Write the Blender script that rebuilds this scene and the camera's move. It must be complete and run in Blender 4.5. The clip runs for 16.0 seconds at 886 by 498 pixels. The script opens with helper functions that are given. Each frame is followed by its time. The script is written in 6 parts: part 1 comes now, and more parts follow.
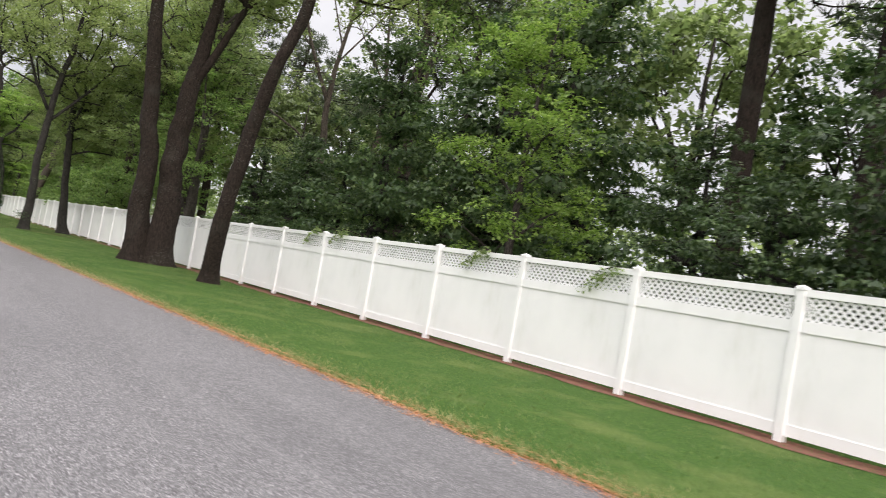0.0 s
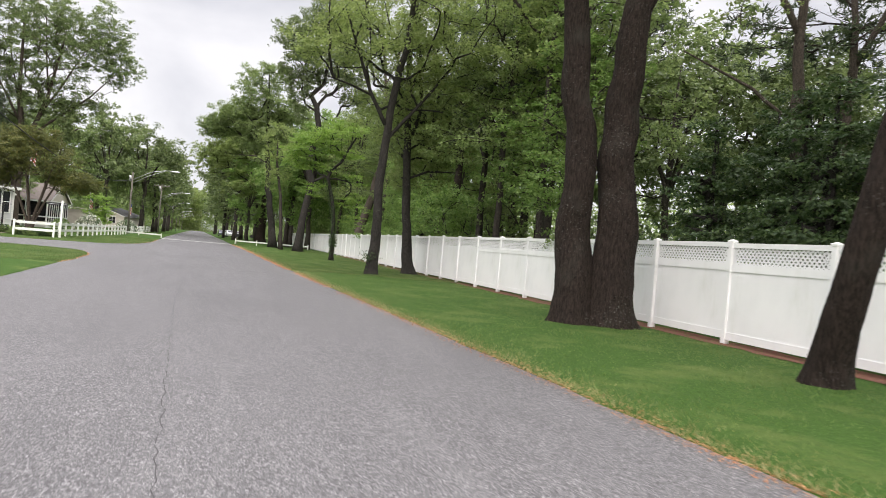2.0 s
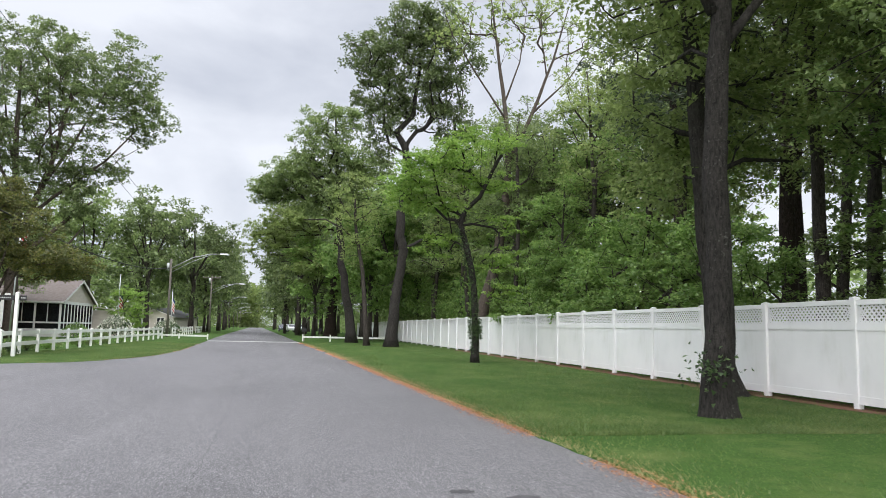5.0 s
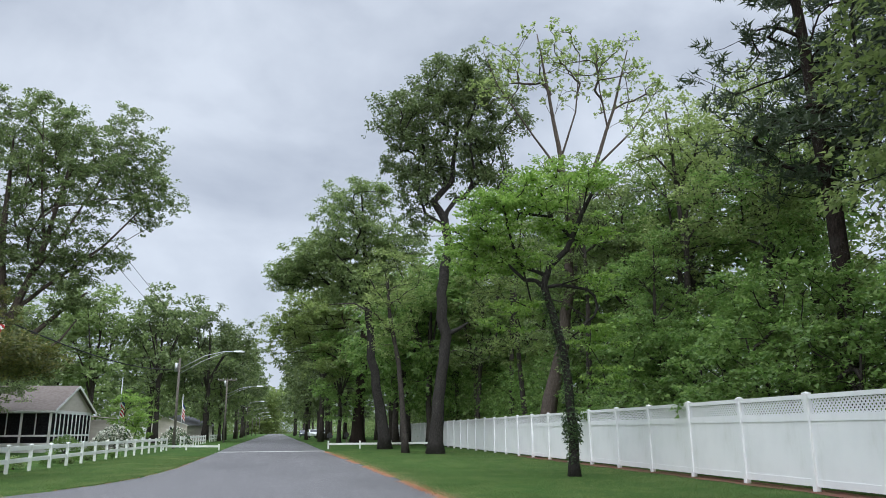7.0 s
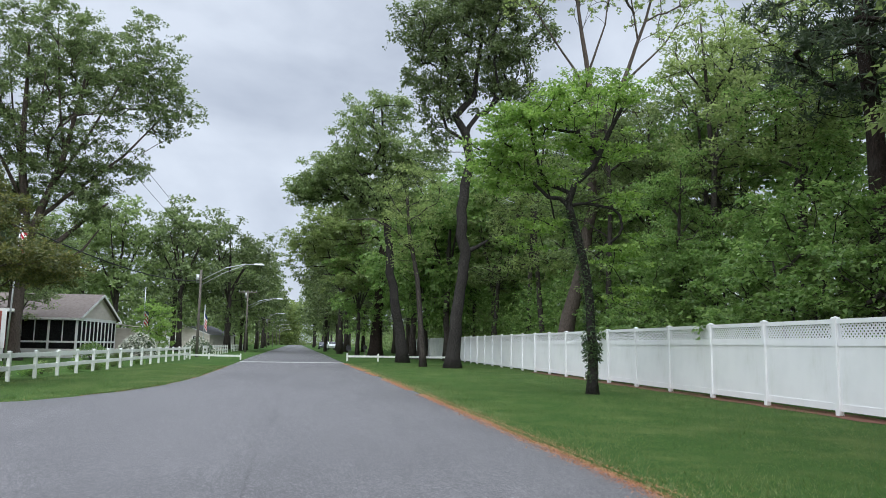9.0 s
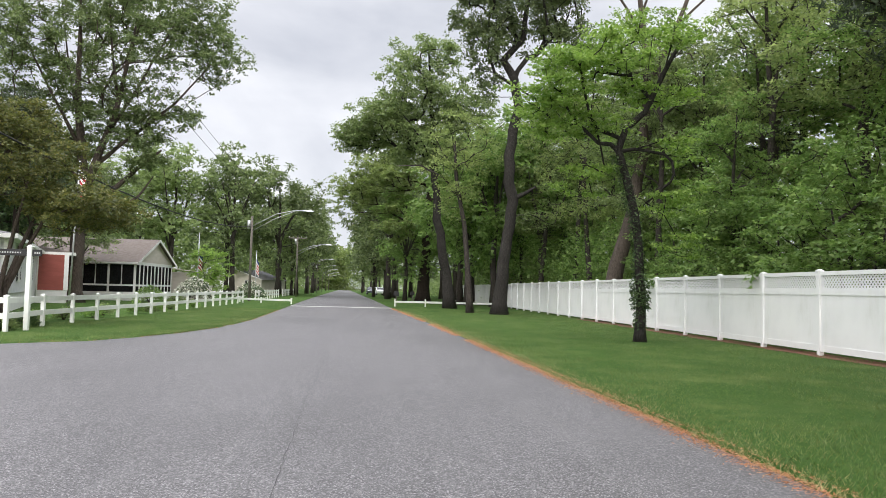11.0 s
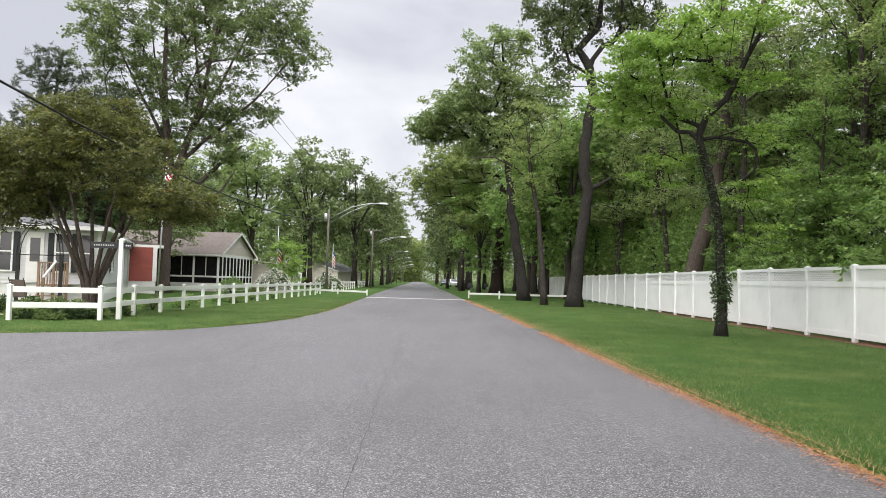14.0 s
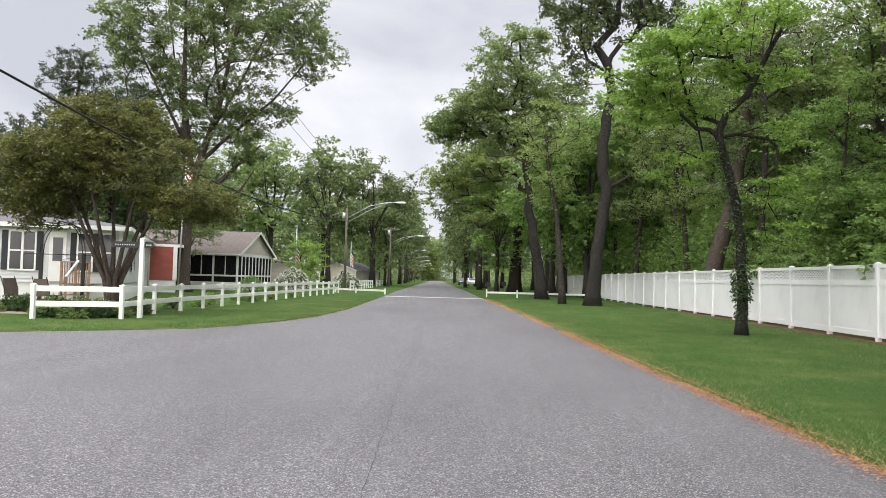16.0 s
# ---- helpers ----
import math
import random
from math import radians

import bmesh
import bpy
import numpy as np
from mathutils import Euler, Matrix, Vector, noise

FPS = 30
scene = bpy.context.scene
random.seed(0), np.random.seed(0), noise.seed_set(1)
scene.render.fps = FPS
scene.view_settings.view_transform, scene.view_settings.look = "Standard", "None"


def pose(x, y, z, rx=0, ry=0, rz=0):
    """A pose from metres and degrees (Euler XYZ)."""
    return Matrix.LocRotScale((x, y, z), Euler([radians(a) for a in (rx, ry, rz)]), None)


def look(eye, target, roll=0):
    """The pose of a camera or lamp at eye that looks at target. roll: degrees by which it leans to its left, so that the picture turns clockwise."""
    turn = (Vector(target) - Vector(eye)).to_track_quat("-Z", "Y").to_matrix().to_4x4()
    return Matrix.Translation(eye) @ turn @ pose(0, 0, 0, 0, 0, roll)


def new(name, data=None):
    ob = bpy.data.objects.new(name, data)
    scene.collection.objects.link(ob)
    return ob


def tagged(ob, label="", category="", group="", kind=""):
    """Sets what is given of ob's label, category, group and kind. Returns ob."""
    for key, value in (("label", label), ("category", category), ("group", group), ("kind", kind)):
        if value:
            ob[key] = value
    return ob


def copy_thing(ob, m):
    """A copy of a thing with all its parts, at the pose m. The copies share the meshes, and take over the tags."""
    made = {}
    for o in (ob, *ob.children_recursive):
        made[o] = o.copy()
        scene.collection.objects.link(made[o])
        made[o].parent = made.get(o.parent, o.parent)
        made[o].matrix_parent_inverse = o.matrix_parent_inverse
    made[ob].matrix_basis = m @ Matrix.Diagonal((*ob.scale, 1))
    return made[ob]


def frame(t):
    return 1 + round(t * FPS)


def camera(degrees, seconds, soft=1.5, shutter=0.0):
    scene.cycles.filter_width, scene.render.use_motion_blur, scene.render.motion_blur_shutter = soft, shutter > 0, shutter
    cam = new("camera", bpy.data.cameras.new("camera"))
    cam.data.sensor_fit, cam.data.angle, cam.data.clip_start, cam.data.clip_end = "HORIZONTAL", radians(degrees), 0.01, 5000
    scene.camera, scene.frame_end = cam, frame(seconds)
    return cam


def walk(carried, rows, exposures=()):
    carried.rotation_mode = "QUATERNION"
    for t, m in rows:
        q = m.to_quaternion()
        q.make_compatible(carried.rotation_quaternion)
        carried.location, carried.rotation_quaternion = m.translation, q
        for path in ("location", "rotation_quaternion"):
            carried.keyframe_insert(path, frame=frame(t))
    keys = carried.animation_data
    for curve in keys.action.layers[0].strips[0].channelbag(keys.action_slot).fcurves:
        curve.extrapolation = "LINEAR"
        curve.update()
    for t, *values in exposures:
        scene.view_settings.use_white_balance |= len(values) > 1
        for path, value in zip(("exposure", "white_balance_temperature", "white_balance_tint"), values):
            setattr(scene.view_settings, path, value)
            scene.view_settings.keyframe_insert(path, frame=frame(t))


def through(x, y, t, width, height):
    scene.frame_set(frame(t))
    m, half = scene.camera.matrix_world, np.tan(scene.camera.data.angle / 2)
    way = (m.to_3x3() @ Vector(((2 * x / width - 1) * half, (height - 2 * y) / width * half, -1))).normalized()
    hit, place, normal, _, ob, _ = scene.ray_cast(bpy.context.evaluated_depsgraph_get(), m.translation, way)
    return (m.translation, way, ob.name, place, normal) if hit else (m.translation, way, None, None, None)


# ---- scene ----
cam = camera(61.61, 16.0, soft=0.85, shutter=0.15)
PATH = [
    (0.0, 1.496, 4.245, 1.237, 92.365, -10.06, -37.099),
    (0.5, 1.746, 7.215, 1.222, 91.283, -8.763, -29.191),
    (1.0, 1.986, 10.388, 1.216, 90.772, -8.111, -22.742),
    (1.5, 1.803, 13.538, 1.236, 90.408, -6.605, -18.257),
    (2.0, 1.591, 16.684, 1.256, 90.148, -5.165, -15.643),
    (2.5, 1.414, 19.979, 1.258, 90.307, -4.197, -13.988),
    (3.0, 1.187, 23.336, 1.243, 90.73, -3.692, -12.943),
    (3.5, 1.096, 26.86, 1.272, 91.276, -3.13, -12.092),
    (6.0, 0.781, 41.557, 1.191, 100.493, -0.265, -10.936),
    (6.5, 0.731, 43.116, 1.218, 102.345, 0.084, -10.388),
    (7.0, 0.656, 43.933, 1.249, 103.699, 0.404, -9.534),
    (7.5, 0.61, 44.306, 1.269, 104.261, 0.427, -8.777),
    (8.0, 0.61, 44.306, 1.269, 102.973, -0.071, -8.328),
    (8.5, 0.61, 44.306, 1.269, 99.956, -0.63, -8.258),
    (9.0, 0.61, 44.306, 1.269, 97.358, -0.906, -8.353),
    (11.5, 0.61, 44.306, 1.269, 92.915, -1.455, -3.227),
    (12.0, 0.61, 44.306, 1.269, 92.693, -1.461, -1.787),
    (12.5, 0.61, 44.306, 1.269, 92.534, -1.528, -0.932),
    (13.0, 0.61, 44.306, 1.269, 92.448, -1.517, -0.396),
    (13.5, 0.61, 44.306, 1.269, 92.398, -1.533, 0.197),
    (14.0, 0.61, 44.306, 1.269, 92.411, -1.568, 0.923),
    (14.5, 0.61, 44.306, 1.269, 92.394, -1.579, 1.471),
    (15.0, 0.61, 44.306, 1.269, 92.35, -1.542, 1.843),
    (15.5, 0.61, 44.306, 1.269, 92.304, -1.587, 2.101),
    (16.0, 0.61, 44.306, 1.269, 92.285, -1.513, 2.294),
]
walk(cam, [(t, pose(*r)) for t, *r in PATH],
     [(0.0, 0.43, 6900, 13), (3.5, 0.50, 6750, 12), (6.0, 0.22, 6150, 9), (7.0, 0.09, 6000, 8), (8.0, 0.07, 6000, 8), (9.2, 0.16, 6000, 8), (11.5, 0.44, 6700, 11), (16.0, 0.44, 6700, 11)])

# ---- exposure, sky and sun ----
scene.view_settings.exposure = 0.0
world = bpy.data.worlds.new("sky")
scene.world = world
world.use_nodes = True
wt = world.node_tree
wt.nodes.clear()


def wnode(kind, **kw):
    n = wt.nodes.new(kind)
    for k, v in kw.items():
        n.inputs[k].default_value = v
    return n


SUN_ELEV, SUN_ROT = 40.6, 191.4
sky = wt.nodes.new("ShaderNodeTexSky")
sky.sky_type = "NISHITA"
sky.sun_disc = False
sky.sun_elevation = radians(SUN_ELEV)
sky.sun_rotation = radians(SUN_ROT)
w_tc = wt.nodes.new("ShaderNodeTexCoord")
w_sep = wt.nodes.new("ShaderNodeSeparateXYZ")
wt.links.new(w_tc.outputs["Generated"], w_sep.inputs[0])
# clouds: flattened noise, paler at the breaks, greyer in the thick parts
w_map = wt.nodes.new("ShaderNodeMapping")
w_map.inputs["Scale"].default_value = (1.3, 1.3, 2.0)
wt.links.new(w_tc.outputs["Generated"], w_map.inputs[0])
w_n1 = wnode("ShaderNodeTexNoise", Scale=3.0, Detail=6.0, Roughness=0.5, Distortion=0.25)
wt.links.new(w_map.outputs[0], w_n1.inputs["Vector"])
w_ramp = wt.nodes.new("ShaderNodeValToRGB")
w_ramp.color_ramp.elements[0].position, w_ramp.color_ramp.elements[0].color = 0.36, (0.545, 0.575, 0.650, 1)
w_ramp.color_ramp.elements[1].position, w_ramp.color_ramp.elements[1].color = 0.64, (0.82, 0.845, 0.905, 1)
wt.links.new(w_n1.outputs["Fac"], w_ramp.inputs[0])
# an overcast sky is brighter overhead than at its foot
w_el = wt.nodes.new("ShaderNodeMapRange")
w_el.inputs["From Min"].default_value, w_el.inputs["From Max"].default_value = 0.56, 0.97
w_el.inputs["To Min"].default_value, w_el.inputs["To Max"].default_value = 1.0, 4.3
wt.links.new(w_sep.outputs["Z"], w_el.inputs["Value"])
w_mul = wt.nodes.new("ShaderNodeVectorMath")
w_mul.operation = "SCALE"
wt.links.new(w_ramp.outputs[0], w_mul.inputs[0])
wt.links.new(w_el.outputs[0], w_mul.inputs["Scale"])
w_b1, w_b2 = wt.nodes.new("ShaderNodeBackground"), wt.nodes.new("ShaderNodeBackground")
w_b1.inputs["Strength"].default_value = 0.06
w_b2.inputs["Strength"].default_value = 0.92
wt.links.new(sky.outputs[0], w_b1.inputs[0])
wt.links.new(w_mul.outputs[0], w_b2.inputs[0])
w_mix = wnode("ShaderNodeMixShader", Fac=0.90)
w_out = wt.nodes.new("ShaderNodeOutputWorld")
wt.links.new(w_b1.outputs[0], w_mix.inputs[1])
wt.links.new(w_b2.outputs[0], w_mix.inputs[2])
wt.links.new(w_mix.outputs[0], w_out.inputs[0])

sun = new("sun", bpy.data.lights.new("sun", "SUN"))
sun.data.energy, sun.data.angle, sun.data.color = 3.2, radians(100), (1.0, 0.96, 0.9)
sun.matrix_world = look((-8, -39.7, 34.7), (0, 0, 0))

# ---- materials ----
class Mat:
    """A node material under construction: a Principled surface with colour from layered noises."""

    def __init__(self, name, rough=0.8, metal=0.0, spec=0.4):
        self.m = bpy.data.materials.new(name)
        self.m.use_nodes = True
        self.t = self.m.node_tree
        self.b = self.t.nodes["Principled BSDF"]
        self.b.inputs["Roughness"].default_value = rough
        self.b.inputs["Metallic"].default_value = metal
        self.b.inputs["Specular IOR Level"].default_value = spec
        self.co = self.t.nodes.new("ShaderNodeTexCoord").outputs["Object"]
        self.color = None

    def world_co(self):
        self.co = self.t.nodes.new("ShaderNodeNewGeometry").outputs["Position"]
        return self

    def noise(self, scale, detail=4.0, rough=0.55, stretch=(1, 1, 1)):
        mp = self.t.nodes.new("ShaderNodeMapping")
        mp.inputs["Scale"].default_value = stretch
        self.t.links.new(self.co, mp.inputs[0])
        n = self.t.nodes.new("ShaderNodeTexNoise")
        n.inputs["Scale"].default_value, n.inputs["Detail"].default_value, n.inputs["Roughness"].default_value = scale, detail, rough
        self.t.links.new(mp.outputs[0], n.inputs["Vector"])
        return n.outputs["Fac"]

    def ramp(self, fac, stops):
        r = self.t.nodes.new("ShaderNodeValToRGB")
        e = r.color_ramp.elements
        while len(e) < len(stops):
            e.new(0.5)
        for el, (p, c) in zip(e, stops):
            el.position, el.color = p, (*c, 1)
        self.t.links.new(fac, r.inputs[0])
        return r.outputs[0]

    def mix(self, a, b, fac, how="MIX"):
        n = self.t.nodes.new("ShaderNodeMix")
        n.data_type, n.blend_type = "RGBA", how
        for sock, val in ((n.inputs[0], fac), (n.inputs[6], a), (n.inputs[7], b)):
            if isinstance(val, (int, float)):
                sock.default_value = val
            elif isinstance(val, tuple):
                sock.default_value = (*val, 1)
            else:
                self.t.links.new(val, sock)
        return n.outputs[2]

    def bump(self, fac, strength=0.3, dist=0.01):
        n = self.t.nodes.new("ShaderNodeBump")
        n.inputs["Strength"].default_value, n.inputs["Distance"].default_value = strength, dist
        self.t.links.new(fac, n.inputs["Height"])
        self.t.links.new(n.outputs[0], self.b.inputs["Normal"])
        return self

    def set(self, color):
        if isinstance(color, tuple):
            self.b.inputs["Base Color"].default_value = (*color, 1)
        else:
            self.t.links.new(color, self.b.inputs["Base Color"])
        self.color = color
        return self

    def island(self):
        return self.t.nodes.new("ShaderNodeNewGeometry").outputs["Random Per Island"]

    def obj_random(self):
        return self.t.nodes.new("ShaderNodeObjectInfo").outputs["Random"]


def plain(name, color, rough=0.6, metal=0.0, vary=0.12, scale=6.0, spec=0.4):
    m = Mat(name, rough, metal, spec)
    dark = tuple(c * (1 - vary) for c in color)
    lite = tuple(min(1, c * (1 + vary)) for c in color)
    c1 = m.ramp(m.noise(scale, 5), [(0.3, dark), (0.7, lite)])
    m.set(m.mix(c1, (0.25, 0.25, 0.25), m.ramp(m.noise(scale * 12, 3), [(0.45, (0, 0, 0)), (1.0, (0.2, 0.2, 0.2))])))
    return m.m


def leaf_mat(name, dark, mid, light, through=0.35, patch=None):
    m = Mat(name, 0.48, 0.0, 0.45)
    c = m.ramp(m.island(), [(0.0, dark), (0.5, mid), (1.0, light)])
    c = m.mix(c, dark, m.ramp(m.noise(0.55, 3), [(0.40, (0.0, 0.0, 0.0)), (0.75, (0.65, 0.65, 0.65))]))
    if patch:
        c = m.mix(c, patch, m.ramp(m.noise(0.8, 6, 0.65, (1, 0.6, 1)), [(0.42, (0, 0, 0)), (0.68, (0.7, 0.7, 0.7))]))
    hs = m.t.nodes.new("ShaderNodeHueSaturation")
    mr = m.t.nodes.new("ShaderNodeMapRange")
    mr.inputs["To Min"].default_value, mr.inputs["To Max"].default_value = 0.82, 1.15
    m.t.links.new(m.obj_random(), mr.inputs["Value"])
    m.t.links.new(mr.outputs[0], hs.inputs["Value"])
    m.t.links.new(c, hs.inputs["Color"])
    c = hs.outputs[0]
    m.set(c)
    tr = m.t.nodes.new("ShaderNodeBsdfTranslucent")
    glow = m.t.nodes.new("ShaderNodeHueSaturation")
    glow.inputs["Value"].default_value = 1.45
    m.t.links.new(m.mix(c, (1.0, 0.98, 0.72), 0.45, "MULTIPLY"), glow.inputs["Color"])
    m.t.links.new(glow.outputs[0], tr.inputs[0])
    mx = m.t.nodes.new("ShaderNodeMixShader")
    mx.inputs[0].default_value = through
    m.t.links.new(m.b.outputs[0], mx.inputs[1])
    m.t.links.new(tr.outputs[0], mx.inputs[2])
    m.t.links.new(mx.outputs[0], m.t.nodes["Material Output"].inputs[0])
    return m.m


def bark_mat(name, dark, light):
    m = Mat(name, 0.95, 0.0, 0.15)
    f = m.noise(11.0, 8, 0.75, (2.6, 2.6, 0.6))
    c = m.ramp(f, [(0.36, dark), (0.62, light)])
    c = m.mix(c, (0.065, 0.064, 0.054), m.ramp(m.noise(1.3, 4), [(0.55, (0, 0, 0)), (0.8, (0.5, 0.5, 0.5))]))
    flecks = m.mix((0, 0, 0), m.ramp(m.noise(26.0, 3, 0.6), [(0.60, (0, 0, 0)), (0.68, (0.7, 0.7, 0.7))]), m.ramp(m.noise(0.9, 3), [(0.45, (0, 0, 0)), (0.62, (1, 1, 1))]))
    c = m.mix(c, (0.165, 0.165, 0.150), flecks)
    m.set(c)
    m.bump(f, 1.0, 0.05)
    return m.m


def asphalt_mat():
    m = Mat("asphalt", 0.72, 0.0, 0.4).world_co()

    def stones(scale):
        v = m.t.nodes.new("ShaderNodeTexVoronoi")
        v.inputs["Scale"].default_value = scale
        m.t.links.new(m.co, v.inputs["Vector"])
        sp = m.t.nodes.new("ShaderNodeSeparateColor")
        m.t.links.new(v.outputs["Color"], sp.inputs[0])
        return sp.outputs[0]
    c = m.ramp(stones(115.0), [(0.0, (0.015, 0.0145, 0.016)), (0.45, (0.070, 0.067, 0.072)), (0.85, (0.190, 0.184, 0.191)), (1.0, (0.46, 0.45, 0.455))])
    c = m.mix(c, m.ramp(m.noise(30.0, 4, 0.7), [(0.35, (0.045, 0.044, 0.047)), (0.65, (0.20, 0.196, 0.20))]), 0.2)
    c = m.mix(c, (0.150, 0.146, 0.153), m.ramp(m.noise(0.5, 5, 0.6, (1.6, 0.2, 1)), [(0.35, (0.0, 0.0, 0.0)), (0.75, (0.35, 0.35, 0.35))]))
    c = m.mix(c, (0.065, 0.063, 0.067), m.ramp(m.noise(0.23, 6, 0.65, (1, 0.4, 1)), [(0.47, (0, 0, 0)), (0.68, (0.5, 0.5, 0.5))]))
    c = m.mix(c, (0.215, 0.21, 0.215), m.ramp(m.noise(0.8, 6, 0.7, (1.8, 0.10, 1)), [(0.52, (0, 0, 0)), (0.75, (0.28, 0.28, 0.28))]))
    c = m.mix(c, (0.55, 0.535, 0.52), m.ramp(stones(85.0), [(0.94, (0, 0, 0)), (0.96, (0.22, 0.22, 0.22))]))
    m.set(c)
    m.bump(m.noise(120.0, 2, 0.6), 0.08, 0.003)
    return m.m


def turf_mat(name, a, b, straw):
    m = Mat(name, 0.95, 0.0, 0.1).world_co()
    c = m.ramp(m.noise(38.0, 4, 0.7), [(0.3, a), (0.7, b)])
    c = m.mix(c, straw, m.ramp(m.noise(0.75, 6, 0.62), [(0.50, (0, 0, 0)), (0.72, (0.6, 0.6, 0.6))]))
    m.set(c)
    m.bump(m.noise(60.0, 3, 0.7), 0.6, 0.03)
    return m.m


def vinyl_mat(name, c0, c1):
    m = Mat(name, 0.42, 0.0, 0.45)
    c = m.ramp(m.noise(1.1, 5), [(0.3, c1), (0.65, c0)])
    c = m.mix(c, (0.56, 0.57, 0.5), m.ramp(m.noise(2.2, 7, 0.68, (1, 1, 0.3)), [(0.56, (0, 0, 0)), (0.85, (0.4, 0.4, 0.4))]))
    m.set(c)
    return m.m


def siding_mat(name, a, b):
    m = Mat(name, 0.6, 0.0, 0.3)
    m.set(m.ramp(m.noise(1.6, 5, 0.6, (1, 1, 3)), [(0.3, a), (0.7, b)]))
    return m.m


def shingle_mat(name, a, b):
    m = Mat(name, 0.95, 0.0, 0.15)
    m.set(m.ramp(m.noise(5.5, 6, 0.7, (1, 1, 3)), [(0.3, a), (0.7, b)]))
    m.bump(m.noise(16.0, 3), 0.5, 0.02)
    return m.m


M_ASPHALT = asphalt_mat()
M_TURF = turf_mat("turf", (0.023, 0.055, 0.012), (0.070, 0.133, 0.028), (0.150, 0.178, 0.060))
M_FIELD = turf_mat("forest_floor", (0.03, 0.05, 0.015), (0.07, 0.09, 0.03), (0.10, 0.08, 0.045))
M_BLADE = leaf_mat("grass_blade", (0.035, 0.076, 0.016), (0.078, 0.141, 0.032), (0.172, 0.230, 0.076), 0.35, (0.205, 0.228, 0.092))
M_LITTER = leaf_mat("fallen_needles", (0.42, 0.15, 0.065), (0.56, 0.25, 0.12), (0.64, 0.38, 0.20), 0.1)
M_STRAW = leaf_mat("dry_grass", (0.22, 0.2, 0.08), (0.30, 0.26, 0.12), (0.40, 0.34, 0.17), 0.2)
M_SOIL = plain("pale_soil", (0.27, 0.215, 0.165), 0.95, 0, 0.3, 10)
M_MULCH = plain("red_mulch", (0.16, 0.062, 0.04), 0.95, 0, 0.35, 14)
M_CRACK = plain("crack_tar", (0.058, 0.056, 0.059), 0.9, 0, 0.3, 9)
M_BUMPSTRIP = plain("concrete_strip", (0.50, 0.49, 0.47), 0.85, 0, 0.15, 5)
M_VINYL = vinyl_mat("white_vinyl", (0.84, 0.84, 0.845), (0.77, 0.775, 0.78))
M_RAILV = vinyl_mat("white_rail_vinyl", (0.80, 0.81, 0.79), (0.70, 0.71, 0.68))
M_BARK = bark_mat("dark_bark", (0.010, 0.0075, 0.0065), (0.046, 0.034, 0.029))
M_BARKG = bark_mat("grey_bark", (0.020, 0.017, 0.016), (0.088, 0.076, 0.068))
M_BARKL = bark_mat("brown_bark", (0.040, 0.032, 0.027), (0.125, 0.102, 0.086))
M_BARKB = bark_mat("black_bark", (0.012, 0.011, 0.011), (0.056, 0.051, 0.047))
M_LEAF = leaf_mat("leaf_green", (0.098, 0.145, 0.050), (0.178, 0.242, 0.088), (0.292, 0.366, 0.160), 0.50)
M_LEAFG = leaf_mat("leaf_deep_green", (0.076, 0.110, 0.042), (0.138, 0.186, 0.072), (0.240, 0.300, 0.136), 0.44)
M_LEAFB = leaf_mat("leaf_bright", (0.094, 0.172, 0.040), (0.176, 0.285, 0.076), (0.312, 0.425, 0.148), 0.5)
M_LEAFL = leaf_mat("leaf_lime", (0.108, 0.195, 0.032), (0.190, 0.305, 0.060), (0.330, 0.450, 0.125), 0.5)
M_LEAFO = leaf_mat("leaf_olive", (0.125, 0.172, 0.058), (0.215, 0.280, 0.096), (0.325, 0.385, 0.165), 0.62)
M_LEAFD = leaf_mat("leaf_dark", (0.026, 0.054, 0.020), (0.056, 0.100, 0.034), (0.120, 0.180, 0.065), 0.34)
M_LEAFM = leaf_mat("leaf_bronze", (0.064, 0.080, 0.025), (0.126, 0.145, 0.042), (0.235, 0.222, 0.066), 0.42)
M_NEEDLE = leaf_mat("pine_needles", (0.030, 0.048, 0.026), (0.056, 0.082, 0.042), (0.105, 0.132, 0.070), 0.3)
M_BLOSSOM = leaf_mat("white_blossom", (0.55, 0.56, 0.5), (0.72, 0.72, 0.66), (0.85, 0.85, 0.8), 0.3)
M_GALV = plain("galvanised_steel", (0.50, 0.51, 0.52), 0.45, 0.7, 0.12, 9)
M_POLEW = bark_mat("pole_wood", (0.10, 0.092, 0.08), (0.22, 0.20, 0.175))
M_BLACK = plain("black_metal", (0.02, 0.02, 0.022), 0.5, 0.3)
M_CABLE = plain("black_cable", (0.012, 0.012, 0.012), 0.7)
M_SIDING = siding_mat("grey_siding", (0.56, 0.565, 0.58), (0.65, 0.655, 0.67))
M_RED = siding_mat("red_siding", (0.245, 0.060, 0.046), (0.315, 0.080, 0.062))
M_BEIGE = siding_mat("beige_siding", (0.52, 0.47, 0.42), (0.62, 0.57, 0.52))
M_TRIM = siding_mat("white_trim", (0.74, 0.74, 0.73), (0.82, 0.82, 0.81))
M_SHINGLE = shingle_mat("brown_shingle", (0.13, 0.11, 0.10), (0.24, 0.205, 0.185))
M_SHINGLEG = shingle_mat("grey_shingle", (0.10, 0.10, 0.105), (0.19, 0.19, 0.195))
M_GLASS = Mat("dark_window", 0.08, 0.0, 0.6).set((0.018, 0.02, 0.024)).m
# near-black, for the insect screens and for the shade painted inside the porch
M_SCREEN_SHADE = plain("dark_screen_and_shade", (0.009, 0.009, 0.010), 0.95, 0, 0.3, 3, 0.05)
M_SHUTTER = plain("dark_shutter", (0.025, 0.03, 0.035), 0.6)
M_DECK = plain("deck_wood", (0.34, 0.23, 0.16), 0.85, 0, 0.25, 7)
